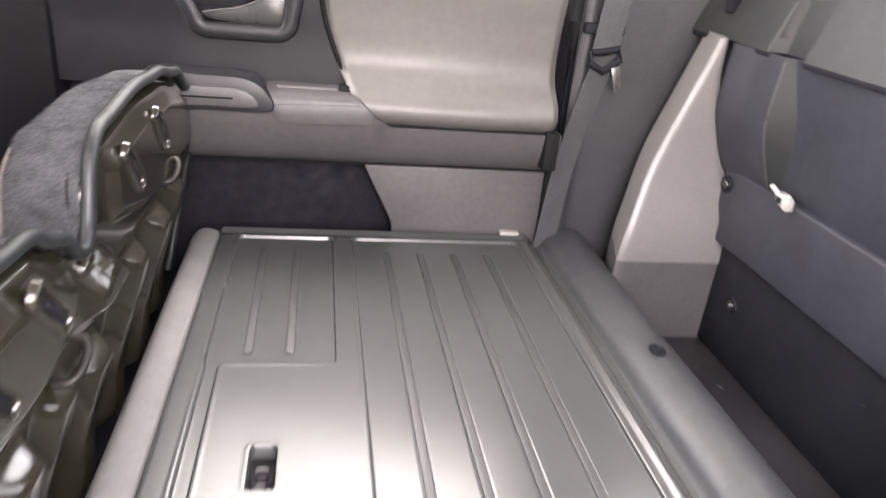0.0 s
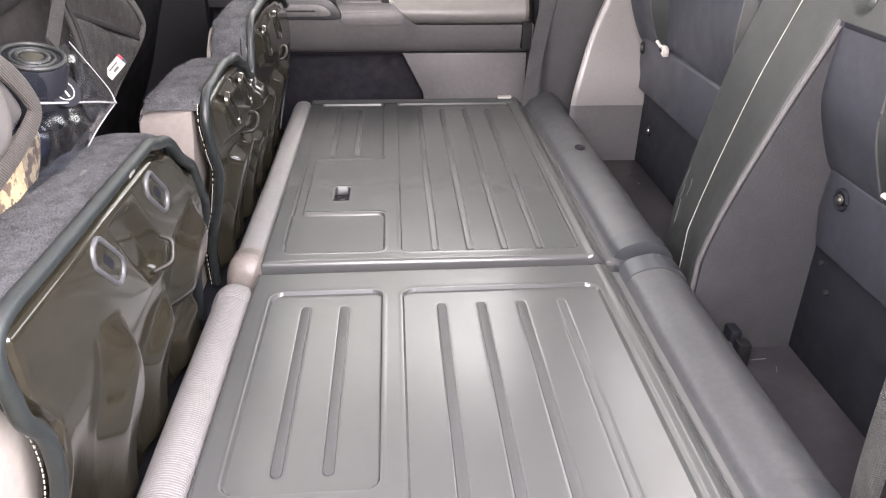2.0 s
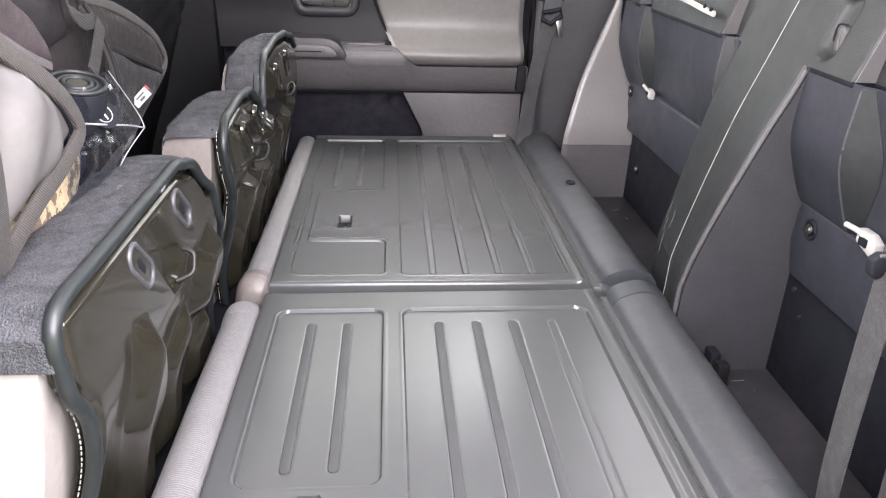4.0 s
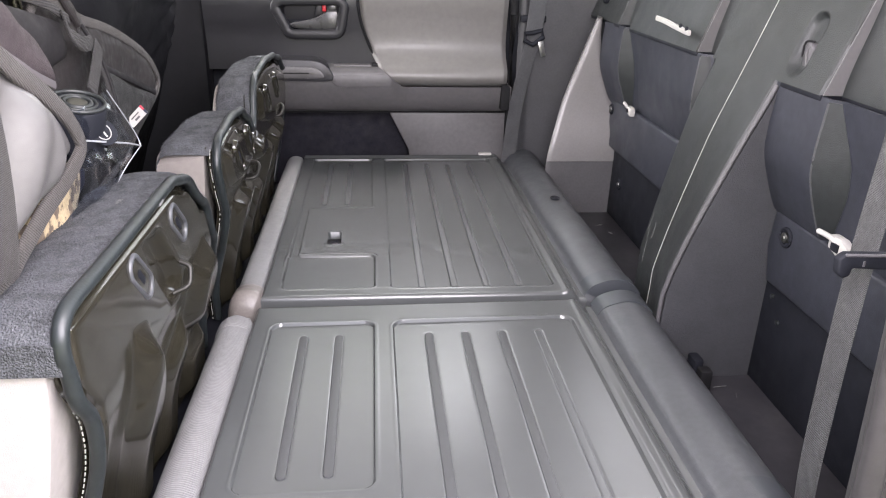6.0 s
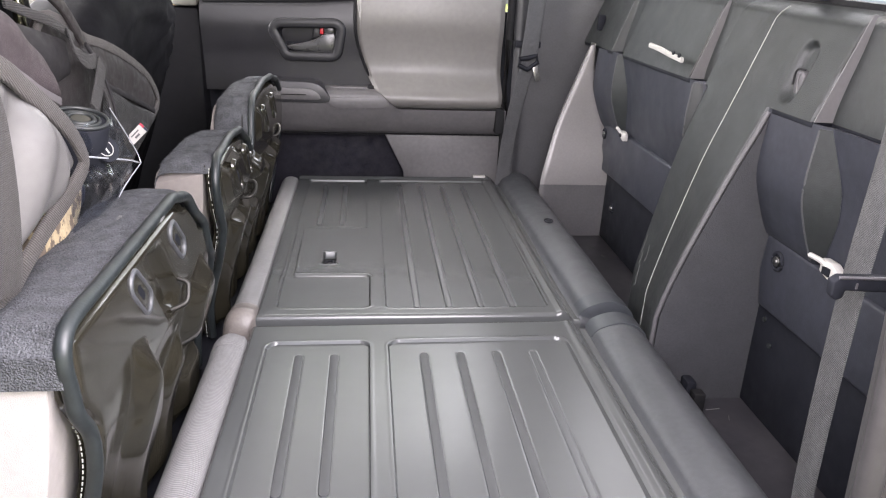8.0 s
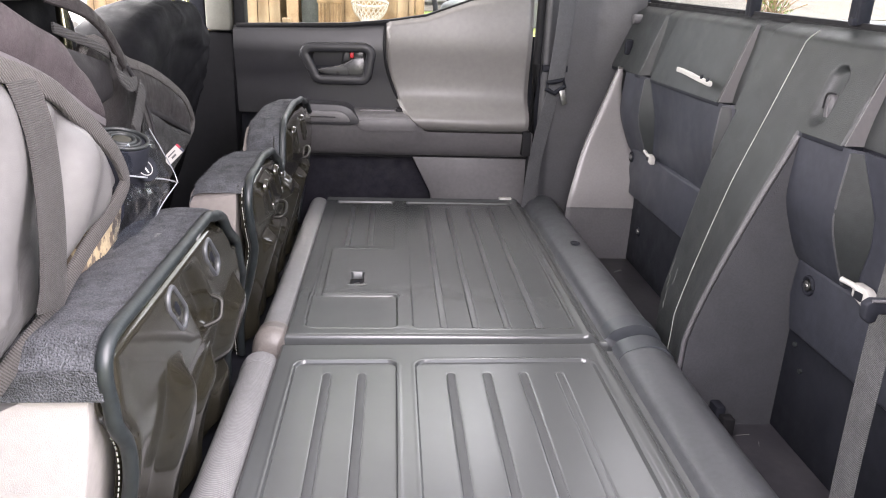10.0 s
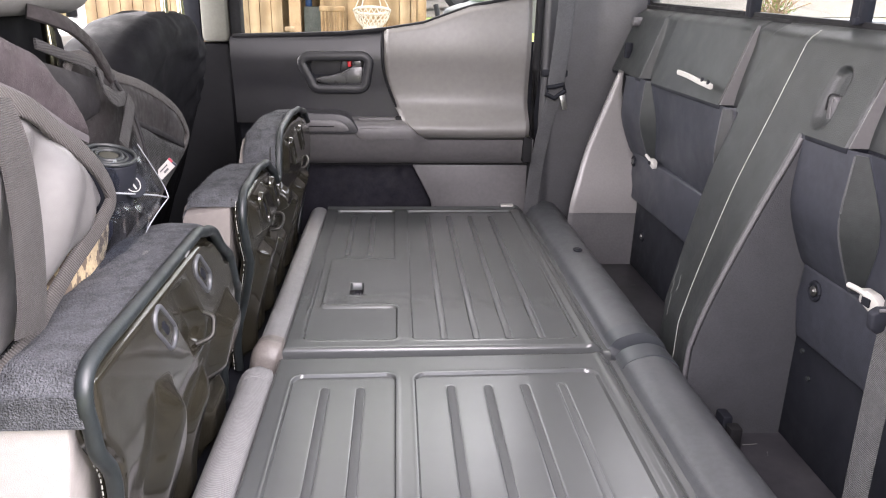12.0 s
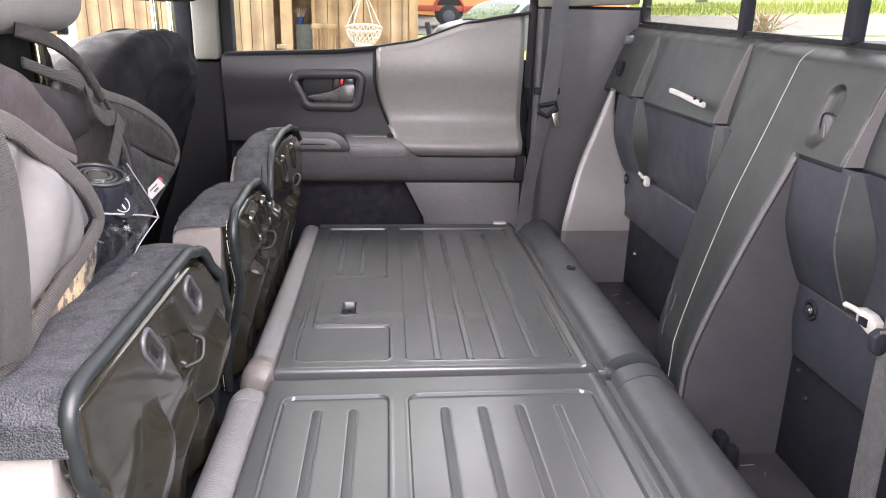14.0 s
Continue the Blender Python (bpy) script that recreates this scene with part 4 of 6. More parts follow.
scr = part("bolster_eye", tube([(0.502 + 0.0085 * math.cos(k), 0.415 + 0.011 * math.sin(k), 0.0185) for k in [2 * math.pi * i / 18 for i in range(18)]], 0.0016, 8, True), TRIM_DARK, fsb, "black eyelet in the vinyl")
part("eye_pin", disc((0.502, 0.415, 0.0175), (0, 0, 1), 0.007, 0.004, 14, 0.001), TRIM_DARK, scr)

nsb = thing("rear_seat_back", "narrow folded rear seat back with ribbed black plastic board", "seat back", (0.2, -0.27, -0.105), "folded rear seat backs")
NEAR_CUTS = [
    ([(0.150, 0.413, -0.60, -0.074, 0.018)], 0.0046),
    ([(-0.022, 0.124, -0.425, -0.074, 0.016)], 0.0046),
    ([(0.043, 0.066, -0.500, -0.438, 0.004)], 0.020),
]
NEAR_RIBS = [(xx, -0.490, -0.106, 0.0112) for xx in (0.200, 0.252, 0.304, 0.356)] + [(xx, -0.402, -0.106, 0.0112) for xx in (0.026, 0.075)]
part("board", board(-0.052, 0.458, -0.575, -0.018, NEAR_CUTS, NEAR_RIBS, 400, 320, lambda x, y: -0.003 + 0.004 * (x / 0.5), 0.0015, 0.007), BOARD, nsb, "moulded black plastic back board")
for xx, ya, yb, w in NEAR_RIBS:
    part("rib", capsule(xx, ya, yb, w, 0.0030, -0.0038 if xx > 0.1 else -0.0046), RIB, nsb)
latch = part("latch", tube(smooth_path([(0.049, -0.482, -0.008), (0.061, -0.482, -0.006), (0.061, -0.467, -0.004), (0.049, -0.467, -0.006)], 3, True), 0.003, 8, True), TRIM_GREY, nsb, "zinc release latch in a slot")
YELLOW = mat("yellow_zinc", (0.55, 0.42, 0.10), 0.35, 0.6, 0.15, 40, 0.1)
part("latch_plate", box(0.045, 0.064, -0.498, -0.440, -0.0175, -0.014), TRIM_DARK, latch)
part("latch_pin", disc((0.056, -0.472, -0.010), (0.2, 0.3, 1), 0.0075, 0.012, 14, 0.002), YELLOW, latch, "yellow zinc pin")
NB = [(x, z - 0.004) for x, z in BOLSTER]
part("bolster", loft(NB, -0.575, -0.012, 60, lambda y: 0.0015 * math.sin(9 * y)), VINYL, nsb, "padded black vinyl top edge")
part("flap", loft([(x - 0.0003 if x < 0.47 else x + 0.0012, z + 0.0014) for x, z in NB[2:9]], -0.060, -0.014, 12, None, 0.003), PATCH, nsb, "smooth black flap at the hinge end")
part("flap", loft([(x - 0.0003 if x < 0.47 else x + 0.0012, z + 0.0014) for x, z in NB[2:9]], -0.565, -0.440, 16, None, 0.003), PATCH, nsb, "smooth black flap over the bolster")
part("strip", loft([(-0.051, -0.06), (-0.052, -0.006), (-0.060, 0.005), (-0.075, 0.009), (-0.091, 0.002), (-0.101, -0.016), (-0.105, -0.05), (-0.102, -0.10)], -0.575, -0.066, 60, lambda y: 0.001 * math.sin(16 * y), 0.02), CLOTH, nsb, "grey ribbed cloth side of the seat back")
part("strip_end", loft([(-0.050, -0.06), (-0.051, -0.004), (-0.060, 0.0062), (-0.075, 0.0102), (-0.0915, 0.0032), (-0.102, -0.016), (-0.106, -0.05), (-0.102, -0.10)], -0.110, -0.040, 16, None, 0.03), CLOTH, nsb)
part("core", box(-0.085, 0.545, -0.565, -0.026, -0.104, -0.034, 0.01), TRIM_DARK, nsb)

mark = thing("white_tag", "small white tag on the far corner of the board", "tag", (0.405, 0.795, 0.006))
part("tag_body", box(0.392, 0.424, 0.786, 0.802, 0.002, 0.0115, 0.002), WHITE, mark)


# ---- upright seat cushions ----
def pan_sheet(top, left, right, x0, relief, zb=-0.05, nu=230, nv=150):
    """The painted steel underside: a pressed plate up to top(y), stepped down to a narrow flange at its rim."""
    def at(u, v):
        y = left(0.2) + (right(0.2) - left(0.2)) * u
        z = zb + (top(y) - zb) * v
        a, b = left(z), right(z)
        y = a + (b - a) * u
        e = max(0.0, min((y - a), (b - y), (top(y) - z)))
        x = x0 - 0.009 * (1 - step(0.0065, 0.0115, e)) - 0.006 * (1 - min(1, e / 0.004)) ** 2 + relief(y, z) * step(0.012, 0.034, e)
        return (x - 0.040 * (1 - step(-0.02, 0.17, z)), y, z)
    return grid(at, nu, nv)


def pressed(y, z, corners, high, ramp):
    """A pressing with flat top and sloped flanks over a convex outline, its corners given anticlockwise."""
    total = 0.0
    for (ay, az), (by, bz) in zip(corners, corners[1:] + corners[:1]):
        d = ((by - ay) * (z - az) - (bz - az) * (y - ay)) / math.hypot(by - ay, bz - az)
        if d < -0.01:
            return 0.0
        total += math.exp(-d / 0.0035)
    return high * step(-0.004, ramp, -0.0035 * math.log(total))


def near_top(y):
    return lerp([(-0.56, 0.258), (-0.54, 0.262), (-0.25, 0.262), (-0.20, 0.250), (-0.13, 0.203), (-0.075, 0.130), (-0.05, 0.085)], y)


def near_left(z):
    return lerp([(0.0, -0.515), (0.10, -0.512), (0.16, -0.520), (0.215, -0.545), (0.27, -0.548)], z)


NEAR_PRESSINGS = [
    ([(-0.392, 0.274), (-0.340, 0.196), (-0.300, 0.148), (-0.262, 0.146), (-0.254, 0.172), (-0.300, 0.236), (-0.330, 0.274)], -0.014, 0.014),
    ([(-0.232, 0.078), (-0.190, 0.046), (-0.118, 0.066), (-0.112, 0.120), (-0.142, 0.168), (-0.222, 0.158)], 0.021, 0.030),
    ([(-0.452, 0.100), (-0.430, -0.05), (-0.350, -0.05), (-0.352, 0.096), (-0.386, 0.176), (-0.428, 0.188)], 0.020, 0.032),
    ([(-0.322, 0.080), (-0.322, -0.05), (-0.250, -0.05), (-0.236, 0.070), (-0.256, 0.126)], 0.018, 0.026),
    ([(-0.200, 0.020), (-0.190, -0.05), (-0.100, -0.05), (-0.100, 0.030)], 0.018, 0.020),
]


def near_relief(y, z):
    return sum(pressed(y, z, *p) for p in NEAR_PRESSINGS) + 0.0015 * noise.noise((y * 14, z * 14, 0.4))


def wide_top(y):
    return lerp([(-0.045, 0.238), (-0.02, 0.252), (0.08, 0.258), (0.155, 0.252), (0.21, 0.230), (0.260, 0.197), (0.276, 0.203), (0.294, 0.256), (0.33, 0.277), (0.46, 0.283), (0.56, 0.277), (0.66, 0.260), (0.74, 0.224), (0.785, 0.17)], y)


def wide_left(z):
    return lerp([(-0.05, 0.05), (0.06, 0.035), (0.13, 0.005), (0.20, -0.030), (0.26, -0.035)], z)


WIDE_PRESSINGS = [
    ([(0.020, 0.176), (0.120, 0.158), (0.205, 0.172), (0.225, 0.200), (0.150, 0.246), (-0.020, 0.248)], 0.010, 0.010),
    ([(0.335, 0.200), (0.470, 0.166), (0.640, 0.162), (0.700, 0.190), (0.660, 0.250), (0.460, 0.276), (0.330, 0.272)], 0.010, 0.010),
    ([(0.238, 0.150), (0.330, 0.130), (0.340, 0.160), (0.300, 0.190), (0.236, 0.196)], 0.016, 0.012),
    ([(0.060, 0.142), (0.078, -0.05), (0.122, -0.05), (0.122, 0.142)], 0.022, 0.016),
    ([(0.146, 0.136), (0.152, -0.05), (0.212, -0.05), (0.205, 0.140)], 0.018, 0.016),
    ([(0.235, 0.110), (0.240, -0.05), (0.310, -0.05), (0.305, 0.115)], 0.024, 0.018),
    ([(0.365, 0.150), (0.360, -0.05), (0.430, -0.05), (0.425, 0.150)], 0.022, 0.018),
    ([(0.470, 0.146), (0.465, -0.05), (0.545, -0.05), (0.540, 0.146)], 0.024, 0.018),
    ([(0.590, 0.142), (0.585, -0.05), (0.660, -0.05), (0.655, 0.142)], 0.020, 0.018),
]


def wide_relief(y, z):
    return sum(pressed(y, z, *p) for p in WIDE_PRESSINGS) - 0.004 * (1 - step(0.145, 0.155, z))


COLLAR = mat("grey_slot_collar", (0.055, 0.058, 0.064), 0.42, 0, 0.15, 40, 0.1)


def slot(cy, cz, a, b, tilt, x, material, name, parent, words):
    """A stadium-shaped slot with a raised flat collar."""
    def around(ra, rb, k=17):
        pts = []
        for s in (1, -1):
            for i in range(k):
                an = math.pi * i / (k - 1) - math.pi / 2
                c, d = s * (ra - rb + rb * math.cos(an)), s * rb * math.sin(an)
                pts.append((cy + c * math.cos(tilt) - d * math.sin(tilt), cz + c * math.sin(tilt) + d * math.cos(tilt)))
        return pts

    bm = bmesh.new()
    rings = [[bm.verts.new((x + h, y, z)) for y, z in around(a + g, b + g)] for g, h in ((0.0010, -0.004), (0.0, 0.0012), (-0.0012, 0.0024), (-0.0030, 0.0024), (-0.0040, 0.0010), (-0.0044, -0.003))]
    for p, q in zip(rings, rings[1:]):
        for i in range(len(p)):
            bm.faces.new((p[i], p[(i + 1) % len(p)], q[(i + 1) % len(p)], q[i]))
    ob = part(name, bm, material, parent, words, 75)
    part("slot_hole", plate(around(a - 0.0055, b - 0.0055), "x", x - 0.006, x - 0.0012), RUBBER, ob)
    part("slot_stud", plate(around(a * 0.35, b * 0.32), "x", x - 0.003, x + 0.0006, 0.0006), TRIM_DARK, ob)


def near_deep(y):
    return 1.0


def wide_deep(y):
    return lerp([(-0.04, 0.72), (0.10, 0.66), (0.26, 0.60), (0.40, 0.58), (0.62, 0.50), (0.78, 0.46)], y)


CROWN = [(-0.097, 0, 0.0), (-0.106, 0, 0.003), (-0.126, 0, 0.003), (-0.152, 0, 0.001), (-0.174, 0, -0.005), (-0.188, 0, -0.018), (-0.193, 0, -0.040), (-0.194, 0, -0.07)]


def cushion(obj, y0, y1, top, deep, cut, cloth, sag=1.0, hump=lambda y: 0.0):
    """Padded body behind a pan: carpet over the crown, cloth below."""
    prof = smooth_path(CROWN, 5)
    wob = lambda y, s: 0.0016 * noise.noise((y * 22, s * 3, 1.7)) + 0.0010 * noise.noise((y * 60, s * 8, 4.1))

    def crown(u, v):
        p = prof[round(v * (len(prof) - 1))]
        y = y0 + (y1 - y0) * u
        e = min(y - y0, y1 - y)
        k = (1 - min(1, e / 0.02)) ** 2
        return (-0.089 + (p.x + 0.097) * deep(y) - 0.004 * k, y, top(y) + p.z * sag + hump(y) * math.sin(math.pi * min(1.0, v * 1.15)) - (0.012 if cut else 0.003) * k + wob(y, v) * 0.8)

    crown_bm = grid(crown, 120, len(prof) - 1)
    # the carpet's turned-down end on the side of the opening
    if cut is None:
        part("carpet", crown_bm, CARPET, obj, "charcoal fleece carpet over the cushion edge", 60)
    else:
        ends = bmesh.new()
        ring = [ends.verts.new((-0.089 + (p.x + 0.097) * deep(y0), y0 - 0.002, max(top(y0) + p.z - 0.012, cut))) for p in prof]
        low = [ends.verts.new((-0.089 + (p.x + 0.097) * deep(y0), y0 - 0.002, cut)) for p in prof]
        for i in range(len(ring) - 1):
            ends.faces.new((ring[i], ring[i + 1], low[i + 1], low[i]))
        part("carpet", join(crown_bm, thick(ends, 0.004)), CARPET, obj, "charcoal fleece carpet over the cushion edge", 60)

    def shell(u, v):
        a = v * 3
        y = y0 + 0.002 + (y1 - y0 - 0.004) * u
        t = top(y) - (0.012 if cut else 0.006)
        x = (-0.101 - 0.044 * (1 - step(0.0, 1.0, a)) if a < 1 else -0.100 - 0.088 * (a - 1) if a < 2 else -0.188)
        z = (-0.06 + (t + 0.06) * a if a < 1 else t - 0.045 * sag * (a - 1) if a < 2 else (t - 0.045 * sag) + (-0.06 - t + 0.045 * sag) * (a - 2))
        return (-0.101 + (x + 0.101) * deep(y) if x < -0.101 and z > 0.1 else x, y, z)

    body = grid(shell, 60, 24)
    for end in (y0 + 0.002, y1 - 0.002):
        loop = [v for v in body.verts if abs(v.co.y - end) < 1e-6]
        body.faces.new(loop)
    part("body", body, cloth, obj, "smooth cloth cushion body")


def fuzz(obj, y0, y1, top, deep, count, seed, sag=1.0):
    """Short fibres that stand off the carpet."""
    rnd = random.Random(seed)
    prof = smooth_path(CROWN, 8)
    bm = bmesh.new()
    for _ in range(count):
        y = rnd.uniform(y0, y1)
        i = rnd.randrange(1, len(prof) - 6)
        c = Vector((-0.089 + (prof[i].x + 0.097) * deep(y), y, top(y) + 0.003 + prof[i].z * sag))
        q = prof[i + 1] - prof[i - 1]
        n = Vector((q.z, rnd.uniform(-0.6, 0.6) * q.length, -q.x)).normalized()
        d = n + Vector((rnd.uniform(-0.7, 0.7), rnd.uniform(-0.7, 0.7), rnd.uniform(-0.5, 0.5)))
        w = d.orthogonal().normalized() * 0.00035
        ln = rnd.uniform(0.0015, 0.004)
        vs = [bm.verts.new(q) for q in (c - w, c + w, c + d.normalized() * ln)]
        bm.faces.new(vs)
    return bm


nc = thing("seat_cushion", "narrow rear seat cushion tipped upright, painted steel underside", "seat cushion", (-0.14, -0.31, -0.45), "tipped-up rear seat cushions")
pan = part("steel_pan", thick(pan_sheet(near_top, near_left, lambda z: lerp([(0.05, -0.055), (0.12, -0.062), (0.27, -0.060)], z), -0.088, near_relief), 0.0015), PAN, nc, "glossy olive-black painted steel pan", 50)
cushion(nc, -0.560, -0.058, lambda y: near_top(y) + 0.004 if y < -0.10 else near_top(y) + 0.03 * step(-0.10, -0.06, y), near_deep, 0.228, BEIGE, 1.0, lambda y: 0.030 * math.exp(-((y + 0.13) / 0.055) ** 2) + 0.045 * step(-0.13, -0.075, y))
corner = [(-0.553, 0.222), (-0.557, 0.242), (-0.554, 0.258), (-0.542, 0.267), (-0.52, 0.2695)]
side = [(near_left(z) - 0.009, z) for z in [-0.05 + 0.25 * k / 10 for k in range(11)]]
crest = [(y, near_top(y) + 0.007) for y in [-0.48 + 0.43 * k / 20 for k in range(21)]]
rimline = smooth_path([(-0.088 - 0.040 * (1 - step(-0.02, 0.17, z)), y, z) for y, z in side + corner + crest + [(-0.047, 0.03), (-0.046, -0.05)]], 4)
part("piping", tube(rimline, 0.0062, 14, up=(1, 0, 0)), PIPING, nc, "dark vinyl edge piping", 60)
TAGGREY = mat("grey_tag_cloth", (0.11, 0.11, 0.11), 0.8, 0, 0.1, 60, 0.2)
THREAD = mat("pale_thread", (0.32, 0.32, 0.30), 0.7, 0, 0.1, 50, 0)


def stitches(obj, line, lo, hi):
    """A row of short stitches along the back of an edge piping."""
    bms = []
    for a, b in zip(line[lo:hi], line[lo + 1:hi + 1]):
        a, b = Vector(a), Vector(b)
        for k in range(max(1, round((b - a).length / 0.006))):
            p = a + (b - a) * (k / max(1, round((b - a).length / 0.006))) + Vector((-0.0075, -0.0045, 0.002))
            bms.append(tube([p, p + (b - a).normalized() * 0.0034], 0.0006, 5, up=(1, 0, 0)))
    part("stitching", join(*bms), THREAD, obj)


stitches(nc, rimline, 0, 38)
slot(-0.386, 0.222, 0.034, 0.0140, radians(-46), -0.0862, COLLAR, "slot_collar", pan, "oval slot with a raised grey collar")
slot(-0.247, 0.222, 0.034, 0.0140, radians(-42), -0.0862, COLLAR, "slot_collar", pan, "oval slot with a raised grey collar")
part("striker", tube(smooth_path([(-0.092, -0.278, 0.152), (-0.077, -0.272, 0.158), (-0.075, -0.265, 0.168), (-0.077, -0.260, 0.177), (-0.092, -0.257, 0.182)], 5), 0.0028, 10), DARKSTEEL, nc, "dark bent steel striker wire")
part("tag", plate([(-0.318, 0.2655), (-0.318, 0.2685), (-0.304, 0.2690), (-0.304, 0.2665)], "x", -0.125, -0.081, 0.0008), TAGGREY, nc, "small grey cloth tag")
part("fuzz", fuzz(nc, -0.555, -0.10, near_top, near_deep, 14000, 3), CARPET, nc, kind="stuff")
part("hinge", box(-0.15, -0.02, -0.56, -0.06, -0.449, -0.06, 0.01), TRIM_DARK, nc, "black hinge frame under the cushion")

wc = thing("seat_cushion", "wide rear seat cushion tipped upright, painted steel underside", "seat cushion", (-0.14, 0.37, -0.45), "tipped-up rear seat cushions")
pan = part("steel_pan", thick(pan_sheet(wide_top, wide_left, lambda z: lerp([(0.0, 0.70), (0.1, 0.745), (0.15, 0.772), (0.2, 0.78)], z), -0.082, wide_relief, nu=330), 0.0015), PAN, wc, "glossy olive-black painted steel pan", 50)
cushion(wc, -0.042, 0.785, lambda y: wide_top(y) + 0.004, wide_deep, None, TAUPE, 0.28)
side = [(wide_left(z) - 0.008, z) for z in [-0.05 + 0.25 * k / 10 for k in range(11)]]
crest = [(y, wide_top(y) + 0.006) for y in [-0.034 + 0.815 * k / 44 for k in range(45)]]
rimline = smooth_path([(-0.083 - 0.040 * (1 - step(-0.02, 0.17, z)), y, z) for y, z in side + [(-0.046, 0.226)] + crest + [(0.788, 0.08), (0.75, -0.05)]], 3)
part("piping", tube(rimline, 0.0060, 14, up=(1, 0, 0)), PIPING, wc, "dark vinyl edge piping", 60)
stitches(wc, rimline, 0, 36)
for cy, cz in ((0.058, 0.210), (0.155, 0.210), (0.388, 0.230), (0.515, 0.232)):
    slot(cy, cz, 0.037, 0.0110, radians(-45), -0.0702, PAN, "slot_collar", pan, "pressed oval slot in the black pan")
for cy, cz in ((0.19, 0.150), (0.565, 0.170)):
    part("striker", tube(smooth_path([(-0.085, cy - 0.016, cz - 0.010), (-0.071, cy - 0.014, cz - 0.008), (-0.066, cy, cz + 0.001), (-0.070, cy + 0.012, cz + 0.009), (-0.085, cy + 0.014, cz + 0.010)], 5), 0.0034, 10), DARKSTEEL, wc, "dark bent steel striker wire")
part("fuzz", fuzz(wc, -0.03, 0.77, wide_top, wide_deep, 14000, 4, 0.28), CARPET, wc, kind="stuff")
part("hinge", box(-0.15, -0.02, -0.04, 0.78, -0.449, -0.06, 0.01), TRIM_DARK, wc, "black hinge frame under the cushion")


# ---- front seats ----
def seat_back(x0, x1, y0, y1, z0, tops, lean, seed, folds=(), square=0.7):
    """A padded seat back with a loose cover: a rounded block with folds; tops: its height along y."""
    def at(u, v):
        an = 2 * math.pi * u
        c, s = math.cos(an), math.sin(an)
        k = 0.5
        c, s = math.copysign(abs(c) ** k, c), math.copysign(abs(s) ** k, s)
        shr = math.sqrt(max(0.0, 1 - max(0, (v - 0.86) / 0.14) ** 2.4))
        wid = (y1 - y0) / 2 * (0.90 + 0.10 * step(0.1, 0.6, v))
        y = (y0 + y1) / 2 + wid * s * (square + (1 - square) * shr)
        z = z0 + (curve(tops, y) - z0) * v
        x = (x0 + x1) / 2 + (x1 - x0) / 2 * c * (0.30 + 0.70 * shr) + lean * (v - 1)
        f = noise.noise((y * 6 + seed, z * 4, x * 6)) * 0.014 + noise.noise((y * 15 + seed, z * 11 + y * 18, 2)) * 0.005
        for fy, fz, slope, size, reach in folds:
            d = (z - fz) - slope * (y - fy)
            f += size * math.exp(-(d / 0.011) ** 2 - ((y - fy) / reach) ** 2) - 0.6 * size * math.exp(-((d + 0.020) / 0.011) ** 2 - ((y - fy) / reach) ** 2)
        return (x + f, y + f * 0.5, z + 0.35 * f * (c > 0))
    bm = grid(at, 110, 110, True)
    rows = 111
    vs = list(bm.verts)
    bm.faces.new(vs[0::rows])
    bm.faces.new(vs[rows - 1::rows])
    return bm


def headrest(x0, x1, y0, y1, z0, z1):
    bm = bmesh.new()
    bmesh.ops.create_cube(bm, size=1.0, matrix=Matrix.LocRotScale(((x0 + x1) / 2, (y0 + y1) / 2, (z0 + z1) / 2), None, (x1 - x0, y1 - y0, z1 - z0)))
    bmesh.ops.bevel(bm, geom=bm.edges[:], offset=0.035, segments=5, profile=0.5, affect="EDGES")
    return bm


FAR_TOP = [(0.10, 0.34), (0.16, 0.39), (0.24, 0.437), (0.32, 0.463), (0.42, 0.478), (0.533, 0.477), (0.60, 0.469), (0.66, 0.455), (0.711, 0.433), (0.765, 0.38)]
NEAR_TOP = [(-0.55, 0.49), (-0.35, 0.515), (-0.15, 0.515), (-0.08, 0.500), (-0.03, 0.475), (0.02, 0.43)]
ffs = thing("front_seat", "far front seat in a loose black cloth cover", "car seat", (-0.36, 0.48, -0.45), "front seats")
part("seat_back", seat_back(-0.43, -0.262, 0.10, 0.765, -0.44, FAR_TOP, 0.28, 1.0, ((0.62, 0.38, 0.45, 0.012, 0.10), (0.66, 0.34, 0.55, 0.012, 0.09), (0.52, 0.41, -0.35, 0.007, 0.10), (0.34, 0.40, 0.5, 0.006, 0.10), (0.68, 0.28, 0.7, 0.010, 0.08))), SEATCOVER, ffs, "seat back in wrinkled black cover", 70)
part("seat_squab", box(-0.95, -0.42, 0.22, 0.73, -0.449, -0.10, 0.05, 4), SEATCOVER, ffs)
hr = part("headrest", headrest(-0.40, -0.27, 0.32, 0.74, 0.530, 0.70), SEATCOVER, ffs, "headrest with dark cover over pale cloth")
for yy in (0.505, 0.615):
    part("post", tube([(-0.318, yy, 0.42), (-0.320, yy, 0.56)], 0.0065, 12), CHROME, hr, "chrome headrest post")

GREYSEAT = mat("grey_headrest_cloth", (0.11, 0.108, 0.102), 0.85, 0, 0.08, 30, 0.5, 800, 0.0006)
nfs = thing("front_seat", "near front seat with grey headrest and bag on its back", "car seat", (-0.34, -0.30, -0.45), "front seats")
part("seat_back", seat_back(-0.42, -0.262, -0.55, 0.02, -0.44, NEAR_TOP, 0.28, 5.0, square=0.93), SEATCOVER, nfs, "seat back in black cover", 70)
part("seat_squab", box(-0.92, -0.40, -0.55, -0.06, -0.449, -0.10, 0.05, 4), SEATCOVER, nfs)
hr = part("headrest", headrest(-0.335, -0.215, -0.46, -0.085, 0.488, 0.66), GREYSEAT, nfs, "grey cloth headrest")
